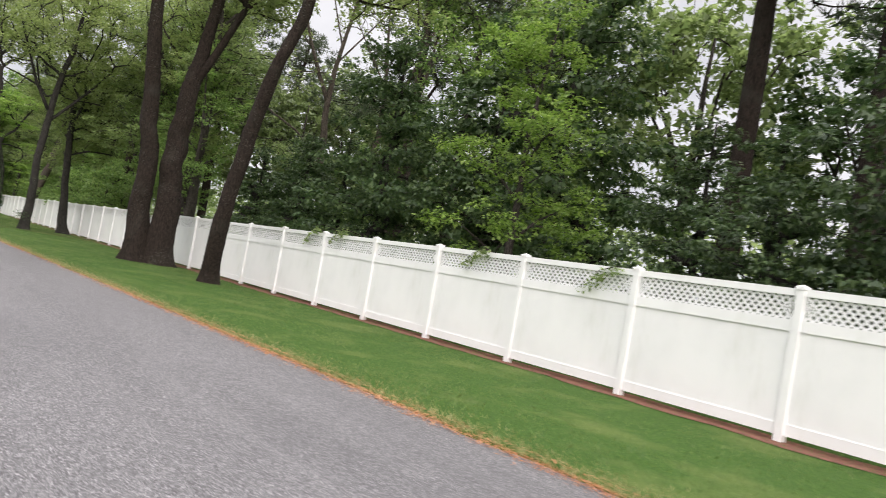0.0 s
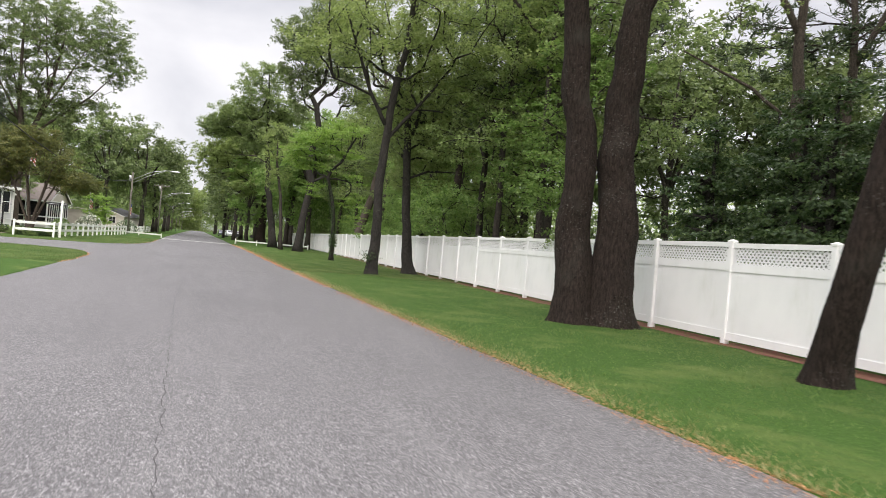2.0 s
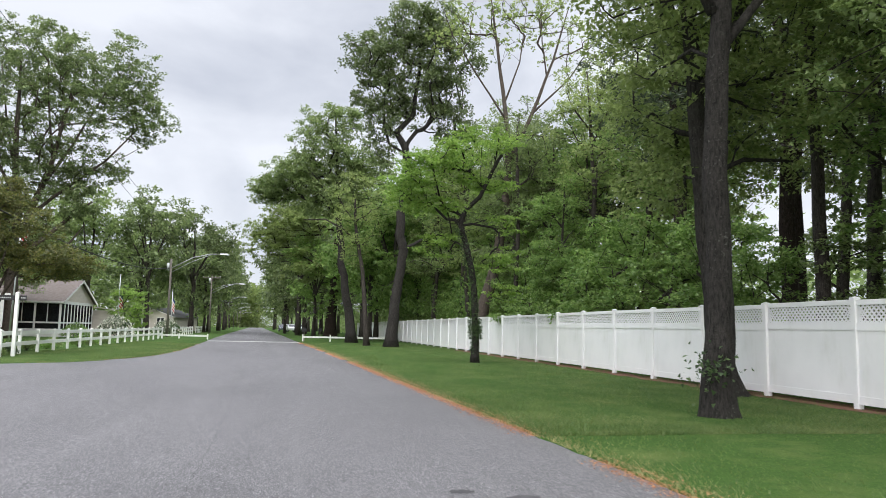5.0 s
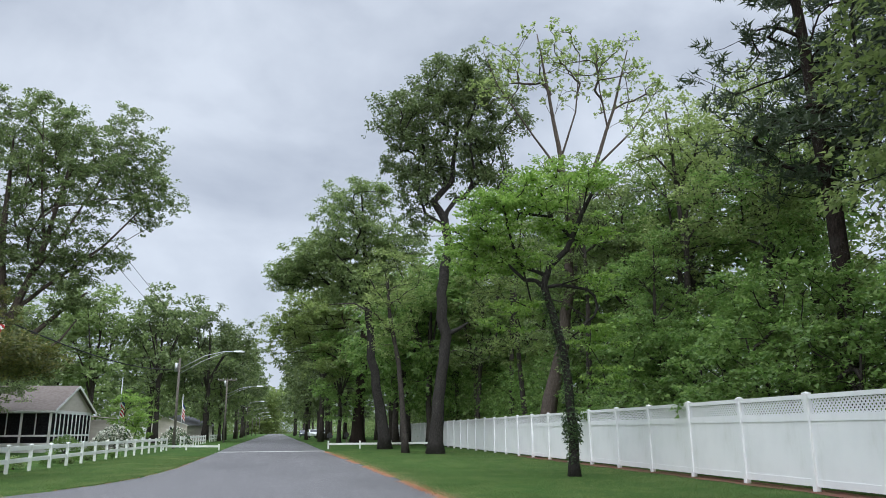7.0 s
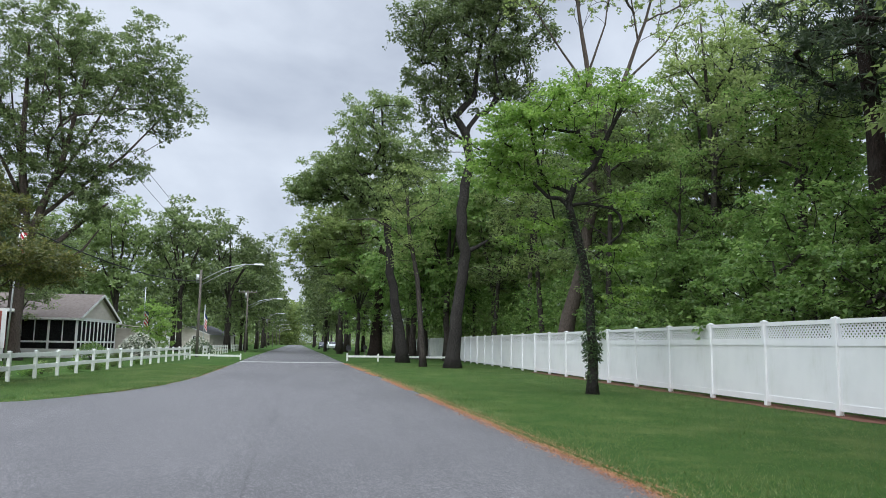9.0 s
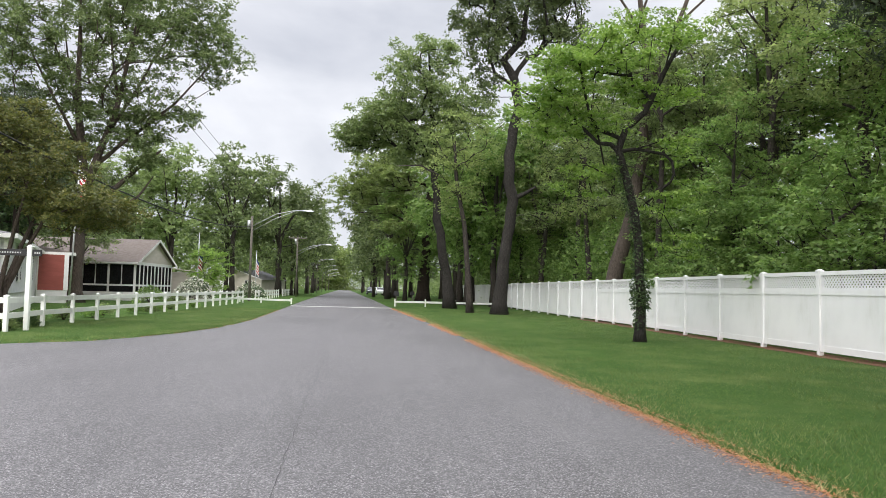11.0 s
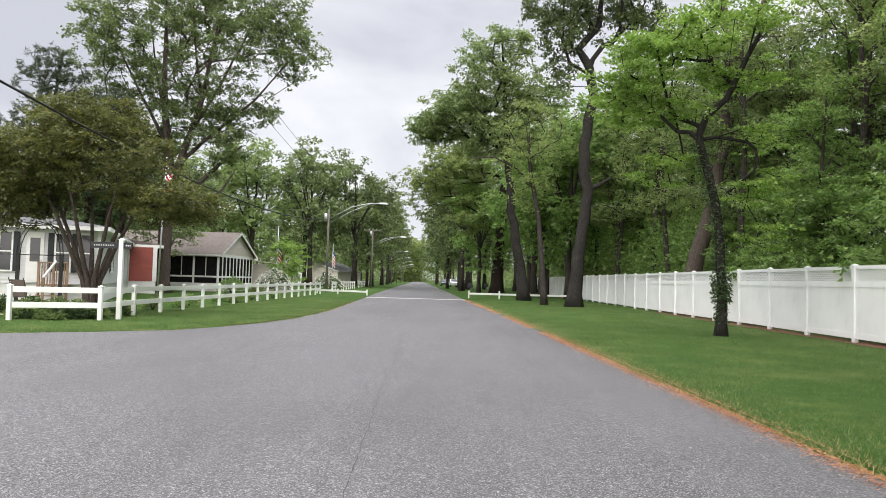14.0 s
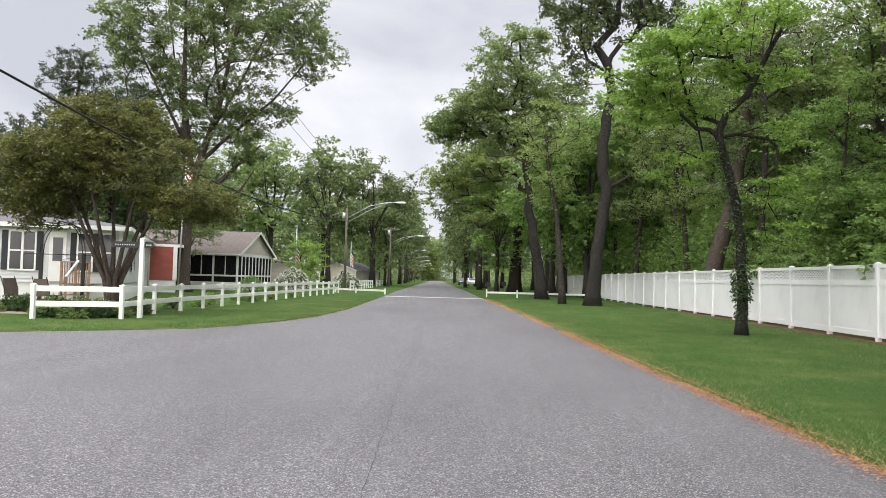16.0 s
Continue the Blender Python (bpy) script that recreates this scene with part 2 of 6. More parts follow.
M_SKIRT = siding_mat("white_skirting", (0.66, 0.66, 0.65), (0.75, 0.75, 0.74))
M_FLAGR = plain("flag_red", (0.45, 0.03, 0.04), 0.8)
M_FLAGW = plain("flag_white", (0.75, 0.74, 0.72), 0.8)
M_FLAGB = plain("flag_blue", (0.03, 0.05, 0.16), 0.8)
M_CARW = plain("white_car_paint", (0.72, 0.73, 0.74), 0.25, 0, 0.04)
M_CARD = plain("grey_car_paint", (0.10, 0.11, 0.13), 0.25, 0.3, 0.05)
M_TYRE = plain("tyre_rubber", (0.018, 0.018, 0.018), 0.9)
M_BRICK = plain("dark_chair_fabric", (0.12, 0.095, 0.08), 0.9)


# ---- geometry helpers ----
class Geo:
    """Collects vertices and faces for one mesh."""

    def __init__(self):
        self.v, self.f = [], []

    def add(self, verts, faces):
        o = len(self.v)
        self.v += [tuple(p) for p in verts]
        self.f += [tuple(i + o for i in q) for q in faces]
        return self

    def box(self, x0, x1, y0, y1, z0, z1, m=None):
        p = [Vector(q) for q in ((x0, y0, z0), (x1, y0, z0), (x1, y1, z0), (x0, y1, z0), (x0, y0, z1), (x1, y0, z1), (x1, y1, z1), (x0, y1, z1))]
        if m:
            p = [m @ q for q in p]
        return self.add(p, [(3, 2, 1, 0), (4, 5, 6, 7), (0, 1, 5, 4), (1, 2, 6, 5), (2, 3, 7, 6), (3, 0, 4, 7)])

    def soft_box(self, x0, x1, y0, y1, z0, z1, b=0.01):
        """A box with its upright edges and its top edge chamfered."""
        rings = []
        for z, i in ((z0, 0), (z1 - b, 0), (z1, b)):
            a, c, d, e = x0 + i, x1 - i, y0 + i, y1 - i
            rings.append([(a + b, d, z), (c - b, d, z), (c, d + b, z), (c, e - b, z), (c - b, e, z), (a + b, e, z), (a, e - b, z), (a, d + b, z)])
        vs = [p for r in rings for p in r]
        fs = [tuple(range(7, -1, -1)), tuple(range(16, 24))]
        for k in range(2):
            fs += [(k * 8 + i, k * 8 + (i + 1) % 8, k * 8 + 8 + (i + 1) % 8, k * 8 + 8 + i) for i in range(8)]
        return self.add(vs, fs)

    def prism(self, poly, z0, z1):
        n = len(poly)
        return self.add([(x, y, z0) for x, y in poly] + [(x, y, z1) for x, y in poly],
                        [tuple(range(n - 1, -1, -1)), tuple(range(n, 2 * n))] + [(i, (i + 1) % n, n + (i + 1) % n, n + i) for i in range(n)])

    def tube(self, pts, radii, sides=8, caps=True):
        pts = [Vector(p) for p in pts]
        rings, side = [], None
        for i, p in enumerate(pts):
            d = (pts[min(i + 1, len(pts) - 1)] - pts[max(i - 1, 0)]).normalized()
            if side is None:
                side = d.orthogonal().normalized()
            side = (side - d * side.dot(d))
            side = side.normalized() if side.length > 1e-6 else d.orthogonal().normalized()
            up = d.cross(side)
            r = radii[i] if isinstance(radii, (list, tuple)) else radii
            rings.append([p + (side * math.cos(a) + up * math.sin(a)) * r for a in (2 * math.pi * k / sides for k in range(sides))])
        vs = [q for r in rings for q in r]
        fs = []
        for k in range(len(rings) - 1):
            fs += [(k * sides + i, k * sides + (i + 1) % sides, (k + 1) * sides + (i + 1) % sides, (k + 1) * sides + i) for i in range(sides)]
        if caps:
            fs += [tuple(range(sides - 1, -1, -1)), tuple(range((len(rings) - 1) * sides, len(rings) * sides))]
        return self.add(vs, fs)

    def mesh(self, name, mat, smooth=False):
        me = bpy.data.meshes.new(name)
        me.from_pydata(self.v, [], self.f)
        if smooth:
            me.polygons.foreach_set("use_smooth", [True] * len(me.polygons))
        me.materials.append(mat)
        me.update()
        return me


def as_mesh(name, g, mat, smooth=False):
    return g.mesh(name, mat, smooth) if isinstance(g, Geo) else g


def part(name, g, mat, parent, label="", smooth=False, at=None):
    ob = new(name, as_mesh(name, g, mat, smooth))
    ob.parent = parent
    if at is not None:
        ob.matrix_basis = at
    if label:
        ob["label"] = label
    return ob


def thing(name, label, category, at=None, group="", kind=""):
    ob = new(name)
    ob.empty_display_size = 0.2
    if at is not None:
        ob.matrix_basis = at
    return tagged(ob, label, category, group, kind)


def solo(name, g, mat, label="", category="", group="", kind="", smooth=False):
    return tagged(new(name, as_mesh(name, g, mat, smooth)), label, category, group, kind)


def flakes(name, centre, way, normal, length, width, mat):
    """One mesh of many small leaf blades: arrays of centres, directions, normals and sizes."""
    n = len(centre)
    way = way / (np.linalg.norm(way, axis=1, keepdims=True) + 1e-9)
    side = np.cross(normal, way)
    side /= np.linalg.norm(side, axis=1, keepdims=True) + 1e-9
    L, W = np.asarray(length).reshape(-1, 1) * 0.5, np.asarray(width).reshape(-1, 1) * 0.5
    v = np.empty((n, 3, 3))
    v[:, 0] = centre - way * L * 0.8 - side * W
    v[:, 1] = centre - way * L * 0.6 + side * W
    v[:, 2] = centre + way * L
    me = bpy.data.meshes.new(name)
    me.vertices.add(3 * n)
    me.vertices.foreach_set("co", v.reshape(-1))
    me.loops.add(3 * n)
    me.loops.foreach_set("vertex_index", np.arange(3 * n, dtype=np.int32))
    me.polygons.add(n)
    me.polygons.foreach_set("loop_start", np.arange(0, 3 * n, 3, dtype=np.int32))
    me.update(calc_edges=True)
    me.materials.append(mat)
    return me


def blades(name, base, height, width, lean, mat, rng):
    """One mesh of single-triangle grass blades."""
    n = len(base)
    a = rng.uniform(0, 2 * np.pi, n)
    s = np.stack([np.cos(a), np.sin(a), np.zeros(n)], 1) * width.reshape(-1, 1) * 0.5
    b = rng.uniform(0, 2 * np.pi, n)
    tip = base + np.stack([np.cos(b) * lean * height, np.sin(b) * lean * height, height], 1)
    v = np.stack([base - s, base + s, tip], 1)
    me = bpy.data.meshes.new(name)
    me.vertices.add(3 * n)
    me.vertices.foreach_set("co", v.reshape(-1))
    me.loops.add(3 * n)
    me.loops.foreach_set("vertex_index", np.arange(3 * n, dtype=np.int32))
    me.polygons.add(n)
    me.polygons.foreach_set("loop_start", np.arange(0, 3 * n, 3, dtype=np.int32))
    me.update(calc_edges=True)
    me.materials.append(mat)
    return me


# ---- ground, road and lawns ----
def right_edge(y):
    return 6.02 - 0.0495 * y + 0.10 * math.sin(y * 0.11) * 0.6


def left_edge(y):
    return -1.12 - 0.0475 * y


def wob(s, k=0.0):
    return noise.noise(Vector((s * 0.9, k, 0.3))) * 0.10 + noise.noise(Vector((s * 3.1, k, 4.3))) * 0.05


TURF = 0.03
g = Geo()
g.add([(-1500, -1500, -0.05), (1500, -1500, -0.05), (1500, 3000, -0.05), (-1500, 3000, -0.05)], [(0, 1, 2, 3)])
solo("ground", g, M_FIELD, "flat ground of rough grass and leaf mould under the woods", "ground", kind="structure")

# the side street leaves at a slant; its far corner flares wide
FAR_CORNER = [(-60.0, 39.5), (-30.0, 50.6), (-14.0, 56.5), (-8.6, 58.5), (-6.9, 59.7), (-5.6, 60.8), (-5.0, 62.3), (-4.5, 64.1), (-4.15, 66.7), (-4.1, 72.6), (-4.75, 84.2), (-5.3, 92.0), (-6.3, 111.0), (-8.2, 149.0)]
NEAR_CORNER = [(-3.0, 39.1), (-3.05, 41.3), (-3.3, 45.1), (-3.6, 46.6), (-4.2, 48.2), (-5.2, 48.9), (-6.6, 49.0), (-14.0, 46.2), (-30.0, 40.4), (-60.0, 29.0)]
outline = [(right_edge(y), y) for y in range(-80, 421, 10)]
outline += [(left_edge(y), y) for y in (420, 300, 220, 170)]
outline += list(reversed(FAR_CORNER))
outline += list(reversed(NEAR_CORNER))
outline += [(left_edge(y), y) for y in (30, 15, 0, -20, -80)]
bm = bmesh.new()
bm.faces.new([bm.verts.new((x, y, 0)) for x, y in outline])
bmesh.ops.triangulate(bm, faces=bm.faces[:])
bmesh.ops.recalc_face_normals(bm, faces=bm.faces[:])
me = bpy.data.meshes.new("road")
bm.to_mesh(me)
bm.free()
me.materials.append(M_ASPHALT)
if me.polygons[0].normal.z < 0:
    me.flip_normals()
tagged(new("road", me), "worn grey asphalt road with a side street branching off", "road", kind="structure")


def lawn(name, edge, outward, label, far=60.0):
    """A lawn that starts with a ragged lip along a run of edge points and reaches far outward."""
    steps = ((-0.04, -0.03), (0.05, TURF * 0.6), (0.35, TURF), (2.0, TURF + 0.01), (6.0, TURF), (far, TURF - 0.01))
    vs, fs = [], []
    for i, (x, y) in enumerate(edge):
        ox, oy = outward(i)
        for j, (d, z) in enumerate(steps):
            d2 = d + (wob(i * 0.35, 7.0 + len(edge)) if j < 3 else 0)
            vs.append((x + ox * d2, y + oy * d2, z))
    n = len(steps)
    for i in range(len(edge) - 1):
        for j in range(n - 1):
            fs.append((i * n + j, i * n + j + 1, (i + 1) * n + j + 1, (i + 1) * n + j))
    me = bpy.data.meshes.new(name)
    me.from_pydata(vs, [], fs)
    me.materials.append(M_TURF)
    me.update()
    if me.polygons[len(me.polygons) // 2].normal.z < 0:
        me.flip_normals()
    return tagged(new(name, me), label, "lawn", kind="structure")


def dense(line, step=0.35):
    out = []
    for (x0, y0), (x1, y1) in zip(line, line[1:]):
        n = max(1, int(math.hypot(x1 - x0, y1 - y0) / step))
        out += [(x0 + (x1 - x0) * k / n, y0 + (y1 - y0) * k / n) for k in range(n)]
    return out + [line[-1]]


R_EDGE = [(right_edge(y), y) for y in np.arange(-40, 130, 0.35)] + [(right_edge(y), y) for y in range(130, 421, 10)]
lawn("lawn_right", R_EDGE, lambda i: (1, 0), "mown green grass verge between road and white fence")
L_FAR = dense(FAR_CORNER[:-3]) + FAR_CORNER[-2:] + [(left_edge(y), y) for y in (170, 220, 300, 420)]
lawn("lawn_far_corner", L_FAR, lambda i: (-0.80, 0.60), "mown green lawn corner in front of the rail fence", 90)
L_NEAR = dense([(left_edge(y), y) for y in (-80, -20, 0, 15, 30)] + NEAR_CORNER)
lawn("lawn_near_corner", L_NEAR, lambda i: (-0.80, -0.60), "mown green lawn corner beside the side street", 60)

# cracks and the pale strip across the road
rs = np.random.RandomState(5)


def crack(name, line, width):
    g = Geo()
    pts = dense(line, 0.12)
    for k, ((x0, y0), (x1, y1)) in enumerate(zip(pts, pts[1:])):
        pts[k] = (x0 + rs.normal(0, 0.010), y0)
    w = [max(0.004, width * (0.55 + 0.9 * rs.rand())) for _ in pts]
    g.add([(x - a / 2, y, 0.004) for (x, y), a in zip(pts, w)] + [(x + a / 2, y, 0.004) for (x, y), a in zip(pts, w)],
          [(i, len(pts) + i, len(pts) + i + 1, i + 1) for i in range(len(pts) - 1)])
    return solo(name, g, M_CRACK, "thin dark crack running along the asphalt", "crack", "cracks in the road", "structure")


crack("road_crack_1", [(0.12, 45.0), (-0.02, 49.0), (-0.06, 49.7), (-0.12, 51.2), (-0.20, 52.75), (-0.33, 57.0), (-0.48, 60.0), (-1.0, 72), (-1.5, 84)], 0.0055)
crack("road_crack_2", [(0.66, 30.5), (0.64, 31.6), (0.56, 33.3), (0.47, 36.0), (0.17, 42.7), (0.12, 44.9)], 0.0055)
crack("road_crack_3", [(1.56, 16.5), (1.46, 18.1), (1.36, 19.8), (1.23, 21.8), (0.95, 26.0), (0.68, 30.4)], 0.0055)
g = Geo()
for cx, cy, rx, ry in ((1.95, 41.7, 0.16, 0.10), (2.28, 41.9, 0.20, 0.13), (2.62, 42.1, 0.13, 0.08), (2.2, 42.35, 0.10, 0.06)):
    ring = [(cx + rx * math.cos(a) * (0.8 + 0.4 * rs.rand()), cy + ry * math.sin(a) * (0.8 + 0.4 * rs.rand())) for a in np.linspace(0, 2 * math.pi, 15)[:-1]]
    g.add([(x, y, 0.004) for x, y in ring], [tuple(range(14))])
solo("tar_stain", g, M_CRACK, "dark broken tar stain on the asphalt", "stain", kind="structure")
g = Geo()
g.add([(-5.2, 93.1, 0.004), (1.35, 93.1, 0.004), (1.35, 93.6, 0.004), (-5.2, 93.6, 0.004), (-5.2, 93.25, 0.03), (1.35, 93.25, 0.03), (1.35, 93.45, 0.03), (-5.2, 93.45, 0.03)],
      [(0, 1, 5, 4), (4, 5, 6, 7), (7, 6, 2, 3), (0, 4, 7, 3), (1, 2, 6, 5)])
solo("speed_bump", g, M_BUMPSTRIP, "pale low strip laid across the asphalt road", "speed bump", kind="structure")

# ---- tall white privacy fence ----
FX, FY0, STEP = 10.3, 8.8, 2.44
CAPZ = 1.95


def privacy_fence(first, last):
    f = thing("privacy_fence", "tall white vinyl privacy fence with a lattice top", "fence")
    post = Geo().soft_box(-0.057, 0.057, -0.057, 0.057, -0.1, CAPZ - 0.07, 0.008).mesh("post", M_VINYL)
    c = Geo()
    c.soft_box(-0.066, 0.066, -0.066, 0.066, CAPZ - 0.075, CAPZ - 0.035, 0.006)
    c.add([(-0.060, -0.060, CAPZ - 0.036), (0.060, -0.060, CAPZ - 0.036), (0.060, 0.060, CAPZ - 0.036), (-0.060, 0.060, CAPZ - 0.036), (0, 0, CAPZ - 0.008)],
          [(0, 1, 4), (1, 2, 4), (2, 3, 4), (3, 0, 4)])
    cap = c.mesh("post_cap", M_VINYL)
    a, b = 0.058, STEP - 0.058
    top = Geo().box(-0.030, 0.030, a, b, 1.795, 1.885).mesh("top_rail", M_VINYL)
    mid = Geo().box(-0.030, 0.030, a, b, 1.365, 1.505).mesh("middle_rail", M_VINYL)
    low = Geo().box(-0.026, 0.026, a, b, 0.125, 0.265).mesh("bottom_rail", M_VINYL)
    brd = Geo().box(-0.012, 0.012, a, b, 0.265, 1.365)
    boards = brd.mesh("board_panel", M_VINYL)
    # diagonal lattice, two layers of slats clipped to the opening
    lat = Geo()
    z0, z1, w = 1.505, 1.795, 0.031
    h = z1 - z0
    for lay, sgn in ((-0.006, 1), (0.006, -1)):
        y = a - h
        while y < b + h:
            lo, hi = (y, y + h) if sgn > 0 else (y + h, y)
            q = []
            for s in (-w * 0.71, w * 0.71):
                q.append((lo + s, hi + s))
            (l0, h0), (l1, h1) = q
            pts = [(l0, z0), (l1, z0), (h1, z1), (h0, z1)]
            pts = [(min(max(p, a), b), z) for p, z in pts]
            if max(p for p, _ in pts) - min(p for p, _ in pts) > 0.03:
                lat.add([(lay - 0.004, p, z) for p, z in pts] + [(lay + 0.004, p, z) for p, z in pts], [(0, 1, 2, 3), (7, 6, 5, 4), (0, 4, 5, 1), (3, 2, 6, 7)])
            y += 0.100
    lattice = lat.mesh("lattice", M_VINYL)
    r2 = np.random.RandomState(3)
    for i in range(first, last):
        y = FY0 + STEP * i
        zz = float(r2.normal(0, 0.006))
        m = pose(FX + float(r2.normal(0, 0.008)), y, zz, float(r2.normal(0, 0.25)), float(r2.normal(0, 0.25)), 0)
        p = part("post", post, None, f, at=m)
        part("post_cap", cap, None, p)
        m = pose(FX, y, zz)
        part("board_panel", boards, None, f, at=m)
        for nm, me in (("top_rail", top), ("middle_rail", mid), ("bottom_rail", low), ("lattice", lattice)):
            part(nm, me, None, f, at=m)
    return f


privacy_fence(-5, 58)
g = Geo()
pts = [(FX + wob(y * 2, 3) * 1.6, y) for y in np.arange(-4, 80, 0.5)]
g.add([(x - 0.34 + wob(y, 8), y, 0.012 + TURF) for x, y in pts] + [(x + 0.35, y, 0.012 + TURF) for x, y in pts], [(i, len(pts) + i, len(pts) + i + 1, i + 1) for i in range(len(pts) - 1)])
solo("mulch_strip", g, M_MULCH, "strip of bare red-brown soil under the fence", "soil", kind="structure")


# ---- white two-rail fence on the other side ----
def rail_fence(name, stops, label, height=0.87, rails=(0.375, 0.745), sub="rail fence"):
    f = thing(name, label, "fence", group=sub)
    post = Geo().soft_box(-0.050, 0.050, -0.050, 0.050, -0.05, height - 0.04, 0.008).mesh("post", M_RAILV)
    cp = Geo().soft_box(-0.060, 0.060, -0.060, 0.060, height - 0.04, height - 0.015, 0.006)
    cp.add([(-0.054, -0.054, height - 0.016), (0.054, -0.054, height - 0.016), (0.054, 0.054, height - 0.016), (-0.054, 0.054, height - 0.016), (0, 0, height + 0.012)], [(0, 1, 4), (1, 2, 4), (2, 3, 4), (3, 0, 4)])
    cap = cp.mesh("post_cap", M_RAILV)
    for k, (x, y) in enumerate(stops):
        p = part("post", post, None, f, at=pose(x, y, TURF))
        part("post_cap", cap, None, p)
        if k + 1 < len(stops):
            x1, y1 = stops[k + 1]
            L = math.hypot(x1 - x, y1 - y)
            rz = math.degrees(math.atan2(y1 - y, x1 - x))
            for z in rails:
                part("rail", Geo().soft_box(0.052, L - 0.052, -0.019, 0.019, z - 0.068, z + 0.068, 0.006), M_RAILV, f, at=pose(x, y, TURF, 0, 0, rz))
    return f


rail_fence("rail_fence", [(-10.03, 61.95), (-8.22, 62.75)] + [(-8.49 - 0.019 * (2.04 * k), 65.3 + 2.04 * k) for k in range(0, 17)],
           "white vinyl two-rail fence along the lawn corner")
rail_fence("rail_fence", [(-9.9 - 0.047 * 2.4 * k, 108.0 + 2.4 * k) for k in range(0, 10)], "white vinyl rail fence farther along the road")
rail_fence("rail_fence", [(-11.8 - 0.047 * 2.4 * k, 140.0 + 2.4 * k) for k in range(0, 12)], "white vinyl rail fence farther along the road")
rail_fence("low_barrier", [(1.62, 97.5), (3.8, 97.6), (5.95, 97.7), (9.2, 97.9)], "low white single-rail barrier across the verge", 0.55, (0.34,), "low barriers")
rail_fence("low_barrier", [(-9.7, 100.0), (-8.0, 99.0), (-5.7, 97.8)], "low white single-rail barrier across the verge", 0.42, (0.26,), "low barriers")


# ---- trees ----
def jitter_path(pts, rng, n=3, amp=0.06):
    """More points between the given ones, with a slight natural wander."""
    out = []
    for (a, ra), (b, rb) in zip(pts, pts[1:]):
        for k in range(n):
            t = k / n
            p = Vector(a).lerp(Vector(b), t)
            if out:
                p += Vector((rng.normal(0, amp), rng.normal(0, amp), 0)) * ra * 3 * min(1.0, (Vector(b) - Vector(a)).length / 2.5)
            out.append((p, ra + (rb - ra) * t))
    out.append((Vector(pts[-1][0]), pts[-1][1]))
    return out


def bark_skin(wood, path, rr, sides, seed):
    """A trunk with furrowed bark and a root flare: closely spaced rings, pushed in and out by stretched noise."""
    pts, rad = [], []
    for (a, _), (b, _), r0, r1 in zip(path, path[1:], rr, rr[1:]):
        a, b = Vector(a), Vector(b)
        m = max(1, int((b - a).length / 0.11))
        pts += [a.lerp(b, k / m) for k in range(m)]
        rad += [r0 + (r1 - r0) * k / m for k in range(m)]
    pts.append(Vector(path[-1][0]))
    rad.append(rr[-1])
    for _ in range(6):
        rad = [rad[0]] + [(rad[k - 1] + 2 * rad[k] + rad[k + 1]) / 4 for k in range(1, len(rad) - 1)] + [rad[-1]]
        pts = [pts[0]] + [(pts[k - 1] + pts[k] * 2 + pts[k + 1]) / 4 for k in range(1, len(pts) - 1)] + [pts[-1]]
    vs, fs = [], []
    for i, (p, r) in enumerate(zip(pts, rad)):
        flare = math.exp(-max(p.z, 0) / 0.28)
        for k in range(sides):
            a = 2 * math.pi * k / sides
            c, sn = math.cos(a), math.sin(a)
            furrow = abs(noise.noise(Vector((c * 5.5 + seed, sn * 5.5, p.z * 1.1)))) * 0.16 + noise.noise(Vector((c * 11, sn * 11 + seed, p.z * 4.0))) * 0.05
            lump = noise.noise(Vector((c * 1.3, sn * 1.3 + seed, p.z * 0.9))) * 0.08
            root = flare * (0.10 + 0.22 * max(0.0, math.cos(a * 5 + seed * 2.0 + noise.noise(Vector((c, sn, seed))) * 1.5)))
            q = r * (1 - 0.04 + furrow + lump + root)
            vs.append((p.x + c * q, p.y + sn * q, p.z))
    for i in range(len(pts) - 1):
        fs += [(i * sides + k, i * sides + (k + 1) % sides, (i + 1) * sides + (k + 1) % sides, (i + 1) * sides + k) for k in range(sides)]
    wood.add(vs, fs)


